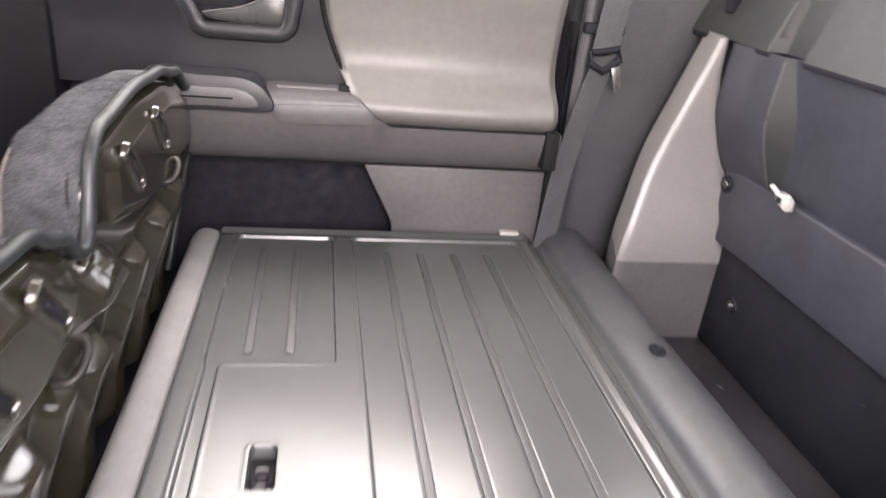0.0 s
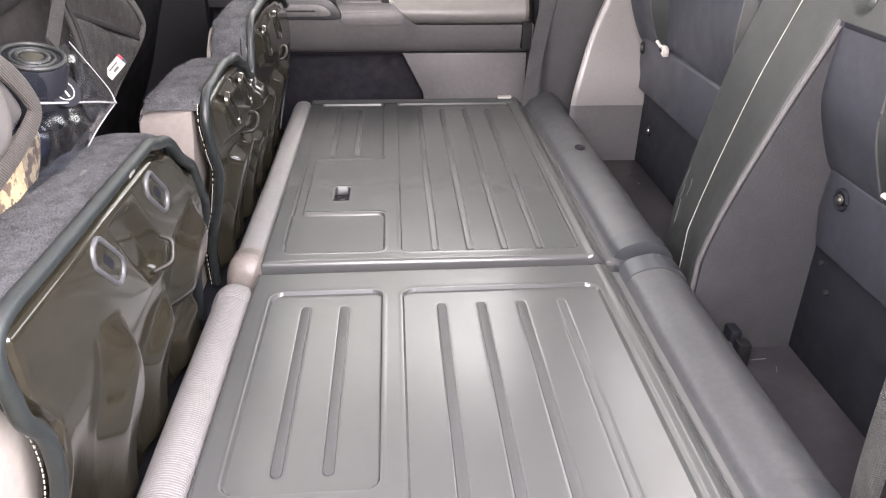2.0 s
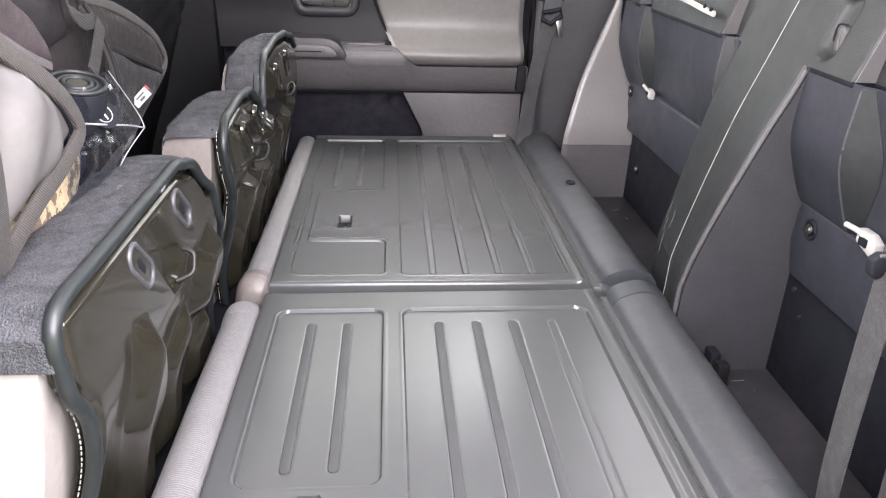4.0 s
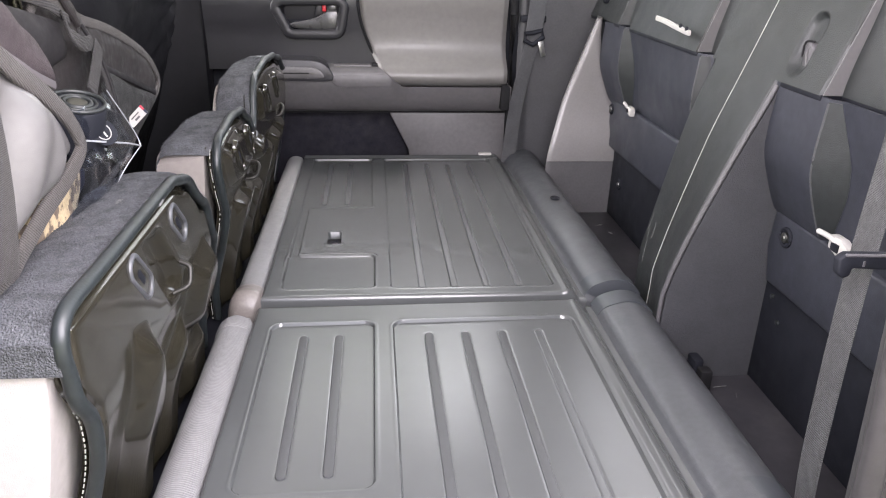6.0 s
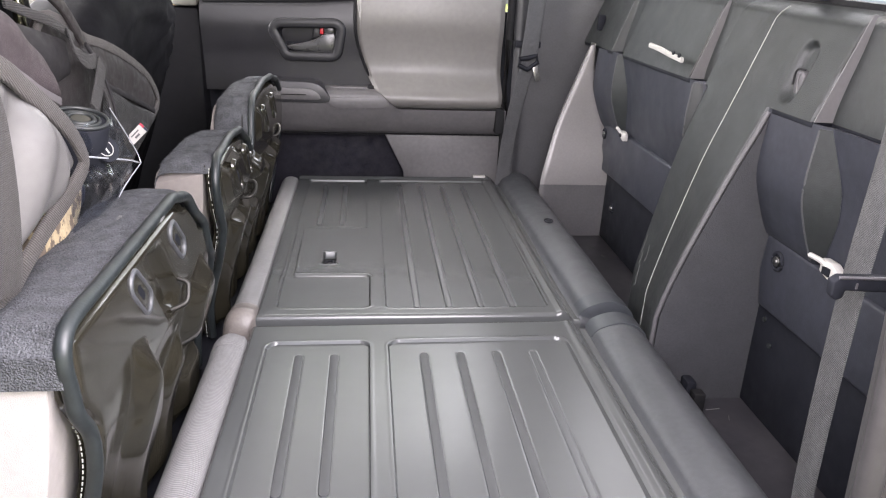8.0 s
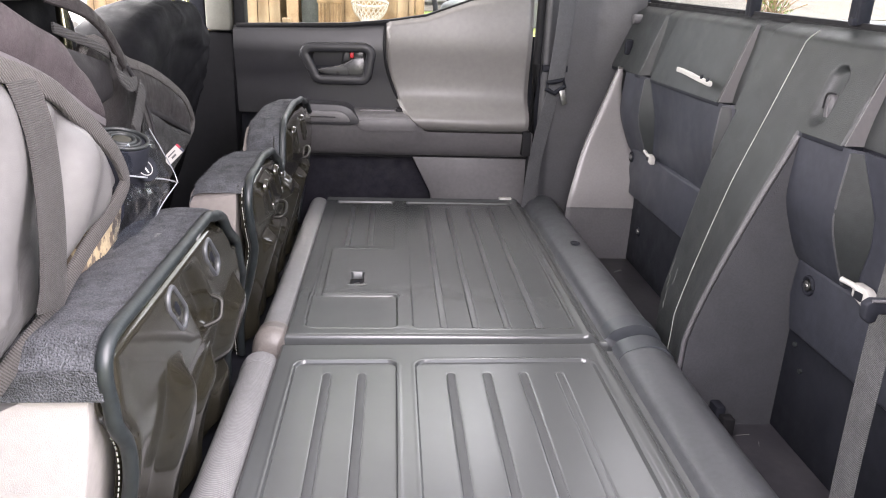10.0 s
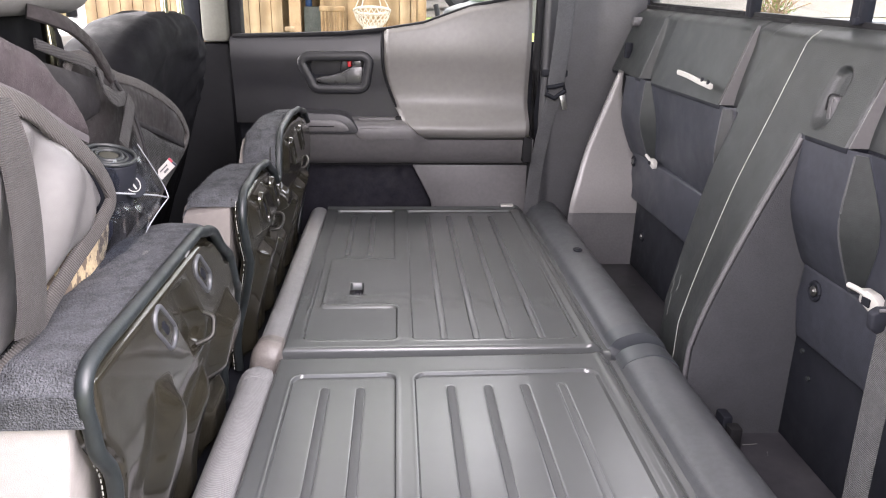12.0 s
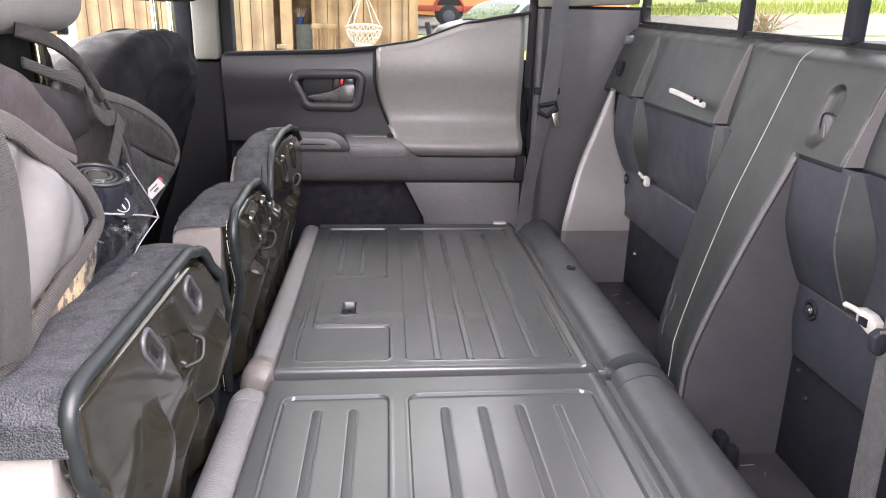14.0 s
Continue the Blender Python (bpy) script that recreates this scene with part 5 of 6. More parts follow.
for yy in (-0.36, -0.160):
    part("post", tube([(-0.250, yy, 0.40), (-0.250, yy, 0.54)], 0.0065, 12), CHROME, hr, "chrome headrest post")

# ---- bag on the near front seat ----
LIGHTNYLON = mat("pale_grey_nylon", (0.095, 0.092, 0.091), 0.42, 0, 0.06, 16, 0.35, 1200, 0.0004)
BROWNNYLON = mat("dark_taupe_nylon", (0.017, 0.0145, 0.0145), 0.75, 0, 0.25, 40, 0.7, 900, 0.0010, spec=0.25)
FLAPNYLON = mat("mauve_taupe_nylon", (0.036, 0.029, 0.031), 0.7, 0, 0.2, 40, 0.7, 900, 0.0010, spec=0.25)
BINDING = woven("herringbone_binding", (0.048, 0.043, 0.040), 0.8, 200, "DIAGONAL", 0.8, 0.0009, 0.1)
STRAPWEB = woven("taupe_webbing", (0.020, 0.0185, 0.018), 0.75, 230, "Z", 0.9, 0.0010, 0.1)
MESH = woven("black_mesh_net", (0.009, 0.009, 0.009), 0.6, 130, "DIAGONAL", 1.0, 0.002, 0.3)
CLEAR = glassy("clear_vinyl", (0.80, 0.83, 0.88), 0.12, 0.045)
NAVY = mat("navy_cloth", (0.014, 0.016, 0.035), 0.6, 0, 0.2, 30, 0.4, 700)
RIMGREY = mat("pale_grey_print", (0.25, 0.25, 0.24), 0.6, 0, 0.1, 40, 0)
WIDEWEB = woven("wide_taupe_webbing", (0.036, 0.033, 0.031), 0.75, 210, "Z", 0.9, 0.0010, 0.1)
DULLRED = mat("dull_red_cloth", (0.30, 0.03, 0.05), 0.7, 0, 0.2, 40, 0.3)
DARKNYLON = mat("black_nylon", (0.018, 0.017, 0.018), 0.7, 0, 0.15, 30, 0.4, 1200, 0.0004, spec=0.08)
FOLD = mat("bright_vinyl_fold", (0.30, 0.315, 0.335), 0.25, 0, 0.05, 30, 0, coat=0.5)
CAMO = mat("tan_leaf_camouflage", (0.34, 0.27, 0.165), 0.7, 0, 0.2, 40, 0.3, 900, 0.0004, second=(0.10, 0.075, 0.055), sscale=70, smin=0.50, smax=0.54)


def puffed(outline, x, lean, puff, folds, n=26, seed=0.0):
    """A padded cloth lobe: an outline in y and z, blown out towards +x."""
    pts = smooth_path([(0, y, z) for y, z in outline], 6, True)
    cy = sum(p.y for p in pts) / len(pts)
    cz = sum(p.z for p in pts) / len(pts)

    def at(u, v):
        p = pts[round(u * len(pts)) % len(pts)]
        y, z = cy + (p.y - cy) * v, cz + (p.z - cz) * v
        b = puff * (1 - v ** 7) + folds * noise.noise((y * 26 + seed, z * 12 - y * 10, 3.3)) * (1 - v ** 4)
        return (x + lean * (z - cz) + b, y, z)

    return grid(at, len(pts), n, True), [(x + lean * (p.z - cz), p.y, p.z) for p in pts]


def ribbon(upper_edge, lower_edge, x, puff, folds, seed, n=18):
    """A padded cloth strip between two edges in y and z."""
    a = smooth_path([(0, y, z) for y, z in upper_edge], 8)
    b = smooth_path([(0, y, z) for y, z in lower_edge], 8)

    def at(u, v):
        p, q = a[round(u * (len(a) - 1))], b[round(u * (len(b) - 1))]
        e = p.lerp(q, v)
        f = folds * noise.noise((e.y * 22 + seed, e.z * 30 + e.y * 12, 1.3)) * math.sin(math.pi * v)
        return (x + puff * math.sin(math.pi * v) ** 0.6 * (1 - max(0, u - 0.9) * 6) + f, e.y, e.z)

    return grid(at, len(a) - 1, n)


def band(pts, w, h, up, n=8):
    return tube(smooth_path(pts, n), 0.01, 12, flat=(w, h), up=up)


bag = thing("organizer_bag", "taupe and pale grey nylon bag hung on the seat", "bag", (-0.22, -0.35, 0.26))
lobe, rim = puffed([(-0.68, 0.470), (-0.56, 0.460), (-0.465, 0.434), (-0.425, 0.412), (-0.385, 0.389), (-0.345, 0.361), (-0.322, 0.335), (-0.324, 0.322), (-0.362, 0.308), (-0.413, 0.296), (-0.457, 0.282), (-0.53, 0.262), (-0.68, 0.262)], -0.156, 0.04, 0.012, 0.022)
flap = part("front_pocket", thick(lobe, 0.003), LIGHTNYLON, bag, "pale grey nylon pocket", 70)
part("binding", tube([(x + 0.012, y, z) for x, y, z in rim], 0.008, 12, True, flat=(0.017, 0.006), up=(1, 0, 0)), BINDING, flap, "herringbone edge binding")
part("top_flap", thick(ribbon([(-0.68, 0.565), (-0.55, 0.517), (-0.454, 0.480), (-0.408, 0.464), (-0.385, 0.445), (-0.358, 0.427), (-0.340, 0.397)], [(-0.68, 0.500), (-0.55, 0.474), (-0.465, 0.445), (-0.424, 0.425), (-0.390, 0.408), (-0.365, 0.396), (-0.345, 0.390)], -0.152, 0.005, 0.006, 3.0), 0.004), FLAPNYLON, bag, "dark taupe padded flap", 70)
RIMCLOTH = mat("lilac_grey_nylon", (0.066, 0.059, 0.062), 0.65, 0, 0.1, 30, 0.4, 1200, 0.0004)
part("flap_edge", band([(-0.146, -0.68, 0.495), (-0.145, -0.55, 0.469), (-0.144, -0.465, 0.441), (-0.144, -0.424, 0.421), (-0.145, -0.390, 0.404), (-0.147, -0.352, 0.389)], 0.008, 0.006, (1, 0, 0)), RIMCLOTH, bag, "paler padded rim of the flap")
part("strap", band([(-0.140, -0.506, 0.448), (-0.133, -0.507, 0.424), (-0.130, -0.507, 0.396), (-0.130, -0.510, 0.348), (-0.133, -0.514, 0.303), (-0.136, -0.519, 0.280)], 0.042, 0.003, (1, 0, 0.1)), WIDEWEB, bag, "wide ribbed webbing strap")
part("bag_body", headrest(-0.252, -0.176, -0.64, -0.30, 0.262, 0.46), BROWNNYLON, bag, "dark nylon back of the bag")
part("inner_sleeve", thick(ribbon([(-0.42, 0.470), (-0.33, 0.455), (-0.25, 0.437), (-0.200, 0.425)], [(-0.40, 0.40), (-0.33, 0.39), (-0.26, 0.385), (-0.20, 0.39)], -0.192, 0.006, 0.006, 8.0), 0.003), DARKNYLON, bag, "black nylon inner sleeve", 70)
part("shoulder_strap", band([(-0.222, -0.262, 0.494), (-0.208, -0.250, 0.488), (-0.200, -0.222, 0.478), (-0.198, -0.181, 0.457), (-0.196, -0.158, 0.435), (-0.196, -0.137, 0.414)], 0.016, 0.006, (1, 0, 0.2)), BROWNNYLON, bag, "padded dark shoulder strap")
part("webbing", band([(-0.207, -0.288, 0.466), (-0.199, -0.258, 0.455), (-0.190, -0.228, 0.444), (-0.188, -0.188, 0.427)], 0.011, 0.003, (1, 0, 0.2)), STRAPWEB, bag)
part("webbing", band([(-0.186, -0.205, 0.434), (-0.178, -0.214, 0.418), (-0.174, -0.198, 0.404), (-0.178, -0.160, 0.400)], 0.016, 0.003, (1, 0.2, 0)), STRAPWEB, bag)
part("webbing", band([(-0.176, -0.146, 0.396), (-0.170, -0.180, 0.378), (-0.166, -0.215, 0.356)], 0.018, 0.003, (1, 0, 0.2)), STRAPWEB, bag)
wing, rim3 = puffed([(-0.24, 0.440), (-0.108, 0.417), (-0.006, 0.392), (0.107, 0.350), (0.158, 0.314), (0.160, 0.294), (0.110, 0.276), (0.040, 0.258), (-0.05, 0.232), (-0.22, 0.235)], -0.212, 0.02, 0.010, 0.008, seed=7.0)
wg = part("side_wing", thick(wing, 0.003), BROWNNYLON, bag, "dark nylon wing pocket", 70)
part("binding", tube([(x + 0.008, y, z) for x, y, z in rim3], 0.006, 12, True, flat=(0.012, 0.005), up=(1, 0, 0)), BINDING, wg)
part("pocket_seam", band([(-0.198, -0.080, 0.360), (-0.196, 0.02, 0.326), (-0.199, 0.120, 0.292)], 0.008, 0.004, (1, 0, 0)), DARKNYLON, wg)
part("mesh_pocket", thick(puffed([(-0.09, 0.352), (0.02, 0.318), (0.115, 0.288), (0.10, 0.277), (0.03, 0.260), (-0.09, 0.245)], -0.200, 0.02, 0.004, 0.003, seed=9.0)[0], 0.002), MESH, wg, "black mesh pocket")
long_side, short_side = Vector((0.70, 0.10, 0.70)).normalized(), Vector((0.85, -0.10, -0.35)).normalized()
out_side = long_side.cross(short_side).normalized()
short_side = out_side.cross(long_side)
tilt = Matrix((long_side, short_side, out_side)).transposed().to_4x4()
tilt.translation = (-0.184, -0.024, 0.288)


def leaning(bm):
    bmesh.ops.transform(bm, matrix=tilt, verts=bm.verts)
    return bm


part("label", leaning(box(-0.0145, 0.0145, -0.0065, 0.0065, -0.0005, 0.0005)), WHITE, wg, "small white sewn label with a red and blue edge")
for side in (-1, 1):
    part("label_edge", leaning(box(0.0118, 0.0146, -0.0066, 0.0002, side * 0.0006 - 0.0003, side * 0.0006 + 0.0003)), DULLRED, wg)
    part("label_edge", leaning(box(0.0118, 0.0146, 0.0002, 0.0066, side * 0.0006 - 0.0003, side * 0.0006 + 0.0003)), NAVY, wg)
    part("label_bar", leaning(box(-0.0080, 0.0060, -0.0030, -0.0014, side * 0.0006 - 0.0003, side * 0.0006 + 0.0003)), TRIM_GREY, wg)
    part("label_bar", leaning(box(-0.0050, 0.0030, 0.0010, 0.0036, side * 0.0006 - 0.0003, side * 0.0006 + 0.0003)), TRIM_GREY, wg)

pouch = thing("clear_pouch", "clear vinyl zip pouch holding a dark can and cloth", "pouch", (-0.17, -0.22, 0.27))


def film(corners, x, bulge, seed):
    a, b, c, d = (Vector((0, y, z)) for y, z in corners)

    def at(u, v):
        p = a.lerp(b, u).lerp(d.lerp(c, u), v)
        f = bulge * math.sin(math.pi * u) * math.sin(math.pi * v) + 0.0035 * noise.noise((p.y * 45 + seed, p.z * 60, p.y * 30 + p.z * 20))
        return (x + f, p.y, p.z)

    return thick(grid(at, 36, 28), 0.0008)


part("film", film(((-0.345, 0.328), (-0.147, 0.281), (-0.262, 0.250), (-0.350, 0.262)), -0.152, 0.010, 0.0), CLEAR, pouch, "creased clear vinyl").visible_shadow = False
part("film", film(((-0.300, 0.352), (-0.208, 0.357), (-0.145, 0.288), (-0.300, 0.326)), -0.155, 0.006, 5.0), CLEAR, pouch).visible_shadow = False
part("welt", tube(smooth_path([(-0.146, -0.315, 0.331), (-0.143, -0.27, 0.318), (-0.142, -0.20, 0.298), (-0.146, -0.146, 0.281)], 6), 0.0011, 8), FOLD, pouch, "bright folded top edge")
part("welt", tube(smooth_path([(-0.146, -0.146, 0.281), (-0.150, -0.20, 0.268), (-0.151, -0.262, 0.250)], 6), 0.0007, 8), FOLD, pouch)
part("welt", tube(smooth_path([(-0.146, -0.146, 0.282), (-0.150, -0.150, 0.300), (-0.153, -0.208, 0.357)], 6), 0.0006, 8), FOLD, pouch)
part("strap", band([(-0.194, -0.146, 0.416), (-0.188, -0.124, 0.384), (-0.180, -0.122, 0.350), (-0.172, -0.135, 0.318)], 0.020, 0.003, (1, 0, 0.1)), STRAPWEB, pouch)
part("strap_rib", band([(-0.191, -0.146, 0.416), (-0.185, -0.124, 0.384), (-0.177, -0.122, 0.350), (-0.169, -0.135, 0.318)], 0.005, 0.003, (1, 0, 0.1)), DARKNYLON, pouch)
LID = Vector((0.25, -0.15, 1)).normalized()
can = part("can", disc((-0.172, -0.256, 0.326), LID, 0.0270, 0.06, 32, 0.004), TRIM_DARK, pouch, "dark cylindrical can with a ringed lid")
rot = Vector((0, 0, 1)).rotation_difference(LID)
for rr, hh, tr in ((0.0250, 0.0315, 0.0020), (0.0175, 0.0306, 0.0016), (0.0125, 0.0310, 0.0022)):
    c = Vector((-0.172, -0.256, 0.326)) + LID * hh
    part("lid_ring", tube([c + rot @ Vector((rr * math.cos(k), rr * math.sin(k), 0)) for k in [2 * math.pi * i / 28 for i in range(28)]], tr, 8, True), TRIM, can)
part("lid_centre", disc(Vector((-0.172, -0.256, 0.326)) + LID * 0.0305, LID, 0.009, 0.002, 20), mat("olive_lid", (0.022, 0.022, 0.016), 0.35), can)
BADGE = Vector((0.75, -0.45, 0.5)).normalized()
bc = Vector((-0.146, -0.258, 0.325))
badge = part("badge", disc(bc, BADGE, 0.0150, 0.002, 28), TRIM_DARK, pouch, "round dark badge with a white ring")
brot = Vector((0, 0, 1)).rotation_difference(BADGE)
part("badge_ring", tube([bc + BADGE * 0.0012 + brot @ Vector((0.0085 * math.cos(k), 0.0085 * math.sin(k), 0)) for k in [2 * math.pi * i / 28 for i in range(28)]], 0.0006, 6, True), RIMGREY, badge)
part("badge_mark", tube([bc + BADGE * 0.0012 + brot @ Vector((-0.007, 0.002, 0)), bc + BADGE * 0.0012 + brot @ Vector((0.006, -0.002, 0))], 0.0010, 6), RIMGREY, badge)
part("camo_cloth", thick(puffed([(-0.275, 0.300), (-0.339, 0.300), (-0.404, 0.281), (-0.430, 0.266), (-0.379, 0.250), (-0.329, 0.245), (-0.292, 0.262)], -0.172, 0.02, 0.012, 0.006, seed=12.0)[0], 0.003), CAMO, pouch, "tan camouflage cloth roll", 70)
part("dark_cloth", headrest(-0.245, -0.178, -0.46, -0.21, 0.240, 0.315), NAVY, pouch, "dark navy cloth in the pouch")
rs = thing("red_sleeve", "red fabric edge tucked under the bag", "cloth", (-0.17, -0.44, 0.245))
part("sleeve", tube(smooth_path([(-0.176, -0.50, 0.258), (-0.166, -0.44, 0.255), (-0.166, -0.384, 0.243)], 6), 0.004, 8), DULLRED, rs)


# ---- outside ----
GZ = -1.15


def gz(x, y):
    """The lawn and road slope up gently away from the truck."""
    return GZ + 0.045 * (y + 1.0) + 0.05 * x


def on_slope(bm):
    for v in bm.verts:
        v.co.z += gz(v.co.x, v.co.y) - GZ
    return bm


GRASS = mat("mown_grass", (0.13, 0.19, 0.028), 0.9, 0, 0.25, 1.5, 1.0, 30, 0.05, second=(0.18, 0.21, 0.045), sscale=0.35)
GRAVEL = mat("pale_gravel_road", (0.120, 0.108, 0.088), 0.95, 0, 0.15, 2.0, 1.0, 40, 0.03, second=(0.095, 0.086, 0.070), sscale=0.6)
PLANK = woven("weathered_pine_board", (0.52, 0.37, 0.21), 0.8, 1.2, "X", 0.4, 0.004, 0.22, (0.42, 0.28, 0.15))
PLANK2 = woven("grey_brown_board", (0.40, 0.27, 0.14), 0.85, 1.2, "X", 0.4, 0.004, 0.3, (0.28, 0.17, 0.08))
POSTWOOD = mat("orange_post_wood", (0.50, 0.26, 0.09), 0.75, 0, 0.2, 12, 0.3, 80, 0.003)
ROPE = mat("white_cotton_rope", (0.58, 0.52, 0.41), 0.9, 0, 0.08, 60, 0.5, 400, 0.002)
ORANGE = mat("faded_orange_paint", (0.62, 0.27, 0.085), 0.35, 0, 0.08, 6, 0, coat=0.3)
REDPAINT = mat("brick_red_paint", (0.36, 0.06, 0.03), 0.4, 0, 0.1, 6, 0)
SILVER = mat("silver_car_paint", (0.085, 0.090, 0.088), 0.42, 0.1, 0.05, 6, 0, coat=0.05)
BEDPAINT = mat("grey_bed_paint", (0.13, 0.15, 0.155), 0.35, 0, 0.05, 6, 0)
VERGE = mat("long_pale_grass", (0.30, 0.34, 0.06), 0.9, 0, 0.2, 1.5, 0)
TYRE = mat("tyre_rubber", (0.02, 0.02, 0.021), 0.8, 0, 0.15, 20, 0.3, 200, 0.002)
# the green is a painted reflection of trees in the car's windscreen
MIRRORGLASS = mat("tree_reflection_glass", (0.07, 0.10, 0.045), 0.3, 0, 0.3, 4, 0, spec=0.25)
DARKGLASS = mat("dark_car_glass", (0.03, 0.04, 0.035), 0.2, 0, 0.1, 4, 0, spec=0.3)
LEAF = mat("spring_leaves", (0.12, 0.20, 0.04), 0.6, 0, 0.35, 3, 0.2, 60, second=(0.20, 0.27, 0.07), sscale=0.8)
BARK = mat("grey_bark", (0.16, 0.14, 0.12), 0.9, 0, 0.3, 8, 0.8, 40, 0.02)

ground = thing("ground", "mown green grass round the truck", "ground", (0, 0, GZ), kind="structure")
part("grass_sheet", on_slope(grid(lambda u, v: (-600 + 1200 * u, -600 + 1200 * v, GZ), 12, 12)), GRASS, ground)
road = thing("road", "pale gravel road beyond the lawn", "road", (11.3, 21.3, gz(11.3, 21.3)), kind="structure")
ROADTURN = pose(11.3, 21.3, 0, 0, 0, -27)


def road_sheet(u, v):
    p = ROADTURN @ Vector((-70 + 140 * u, -4.3 + 8.6 * v, 0))
    return (p.x, p.y, gz(p.x, p.y) + 0.02)


part("road_surface", backed(grid(road_sheet, 20, 2), (0, 0, -0.05)), GRAVEL, road)
yard = thing("pavement", "pale gravel yard in front of the shed", "ground", (2, 6, GZ), kind="structure")
part("yard_sheet", on_slope(box(-9.0, 4.5, -5.0, 11.4, GZ - 0.05, GZ + 0.012)), GRAVEL, yard)

# the truck's own bed
bed = thing("truck_bed", "open grey truck bed behind the cab", "truck bed", (1.6, 0.1, GZ))
part("bed_floor", box(0.80, 2.5, -0.75, 0.95, -0.25, -0.20), TRIM_DARK, bed)
part("side_wall", box(0.80, 2.5, -0.80, -0.72, -0.25, 0.476, 0.02), BEDPAINT, bed)
part("side_wall", box(0.80, 2.5, 0.92, 1.00, -0.25, 0.476, 0.02), BEDPAINT, bed)
part("tailgate", box(2.46, 2.54, -0.72, 0.92, -0.25, 0.476, 0.02), BEDPAINT, bed)
for yy in (-0.80, 0.82):
    for xx in (1.65, -2.0):
        part("wheel", disc((xx, yy + 0.09, GZ + 0.38), (0, 1, 0), 0.38, 0.24, 28, 0.03), TYRE, bed)

# shed of upright boards
SY = 11.6
shed = thing("shed", "shed of weathered upright boards with an open doorway", "shed", (-1.5, SY, GZ))
rnd = random.Random(5)
SG = gz(-2, SY) - 0.15
x = -9.0
while x < 0.44:
    w = min(rnd.uniform(0.17, 0.24), 0.47 - x)
    if not -1.60 < x + w / 2 < -1.09:
        part("board", box(x, x + w - 0.012, SY + rnd.uniform(0, 0.012), SY + 0.04, SG, 2.2), PLANK if x < -1.60 or rnd.random() < 0.3 else PLANK2, shed)
    x += w
part("frame_post", box(-1.60, -1.42, SY - 0.05, SY + 0.06, SG, 2.2), mat("tan_trim_board", (0.52, 0.34, 0.18), 0.8, 0, 0.15, 10, 0.3, 60, 0.003), shed)
part("frame_post", box(-1.10, -1.04, SY - 0.03, SY + 0.06, SG, 2.2), PLANK2, shed)
part("corner_post", box(0.475, 0.60, SY - 0.05, SY + 0.12, SG, 2.4), POSTWOOD, shed, "orange-stained corner post")
part("roof", box(-9.3, 0.9, SY - 0.02, SY + 5, 2.2, 2.35), PLANK2, shed)
part("back_wall", box(-9, 0.5, SY + 1.1, SY + 1.2, SG, 2.2), PLANK2, shed)
part("side_wall", box(0.40, 0.47, SY + 0.1, SY + 1.1, SG, 2.2), PLANK, shed)
bl = thing("barrel", "grey metal cabinet inside the shed doorway", "cabinet", (-1.26, SY + 0.6, SG))
part("barrel_body", box(-1.42, -1.10, SY + 0.4, SY + 0.9, SG, 0.32, 0.03), mat("grey_green_paint", (0.20, 0.21, 0.17), 0.6, 0, 0.2, 8, 0.2, 60), bl)
vase = thing("brush_pot", "blue pot of brushes on the cabinet", "pot", (-1.34, SY + 0.5, 0.32))
BLUE = mat("blue_glaze", (0.05, 0.12, 0.28), 0.4, 0, 0.1, 20, 0)
part("pot", disc((-1.34, SY + 0.5, 0.38), (0, 0, 1), 0.055, 0.12, 20, 0.01), BLUE, vase)
for k in range(6):
    part("brush", tube([(-1.34 + 0.01 * (k - 3), SY + 0.5, 0.40), (-1.34 + 0.04 * (k - 2.5), SY + 0.5 + 0.01 * k, 0.56 + 0.01 * (k % 3))], 0.012, 6), WHITE if k % 2 else POSTWOOD, vase)


def chair_back(cx, cy, cz, s, name, label):
    c = thing(name, label, "chair", (cx, cy, gz(cx, cy)))
    for k in range(7):
        part("spindle", tube([(cx - 0.20 * s + 0.067 * s * k, cy, cz), (cx - 0.20 * s + 0.067 * s * k, cy - 0.03, cz + 0.45 * s)], 0.012, 6), PLANK2, c)
    part("seat", box(cx - 0.24 * s, cx + 0.24 * s, cy - 0.42 * s, cy + 0.02, cz - 0.05, cz, 0.01), PLANK2, c)
    part("crest", box(cx - 0.24 * s, cx + 0.24 * s, cy - 0.05, cy - 0.01, cz + 0.42 * s, cz + 0.52 * s, 0.02), PLANK2, c)
    for sx in (-0.2, 0.2):
        for dy in (-0.38, -0.02):
            part("leg", tube([(cx + sx * s, cy + dy * s, cz), (cx + sx * s * 1.15, cy + dy * s, gz(cx, cy) + 0.013)], 0.018, 8), PLANK2, c)


chair_back(-0.90, SY - 0.15, -0.10, 0.85, "wooden_chair", "brown wooden spindle-back chair against the shed")
fp = thing("flower_stand", "pale stacked wicker stand by the shed door", "stand", (-1.57, SY - 0.25, gz(-1.57, SY)))
part("stand_body", join(*[disc((-1.57, SY - 0.25, gz(-1.57, SY) + 0.05 + 0.085 * k), (0, 0, 1), 0.065 + 0.016 * (k % 2), 0.07, 14, 0.015) for k in range(8)]), PLANK, fp)

hang = thing("hanging_chair", "white macrame hanging chair on ropes", "hanging chair", (-0.205, 9.6, 2.1))
HX, HY, HZ, HR = -0.205, 9.6, 0.285, 0.245
loop = [(HX + HR * math.cos(k), HY - HR * 0.75 * math.sin(k) * 0.9, HZ + 0.05 * math.sin(k) + 0.03) for k in [2 * math.pi * i / 40 for i in range(40)]]
part("hoop", tube(loop, 0.018, 8, True), ROPE, hang, "rope-wrapped hoop")
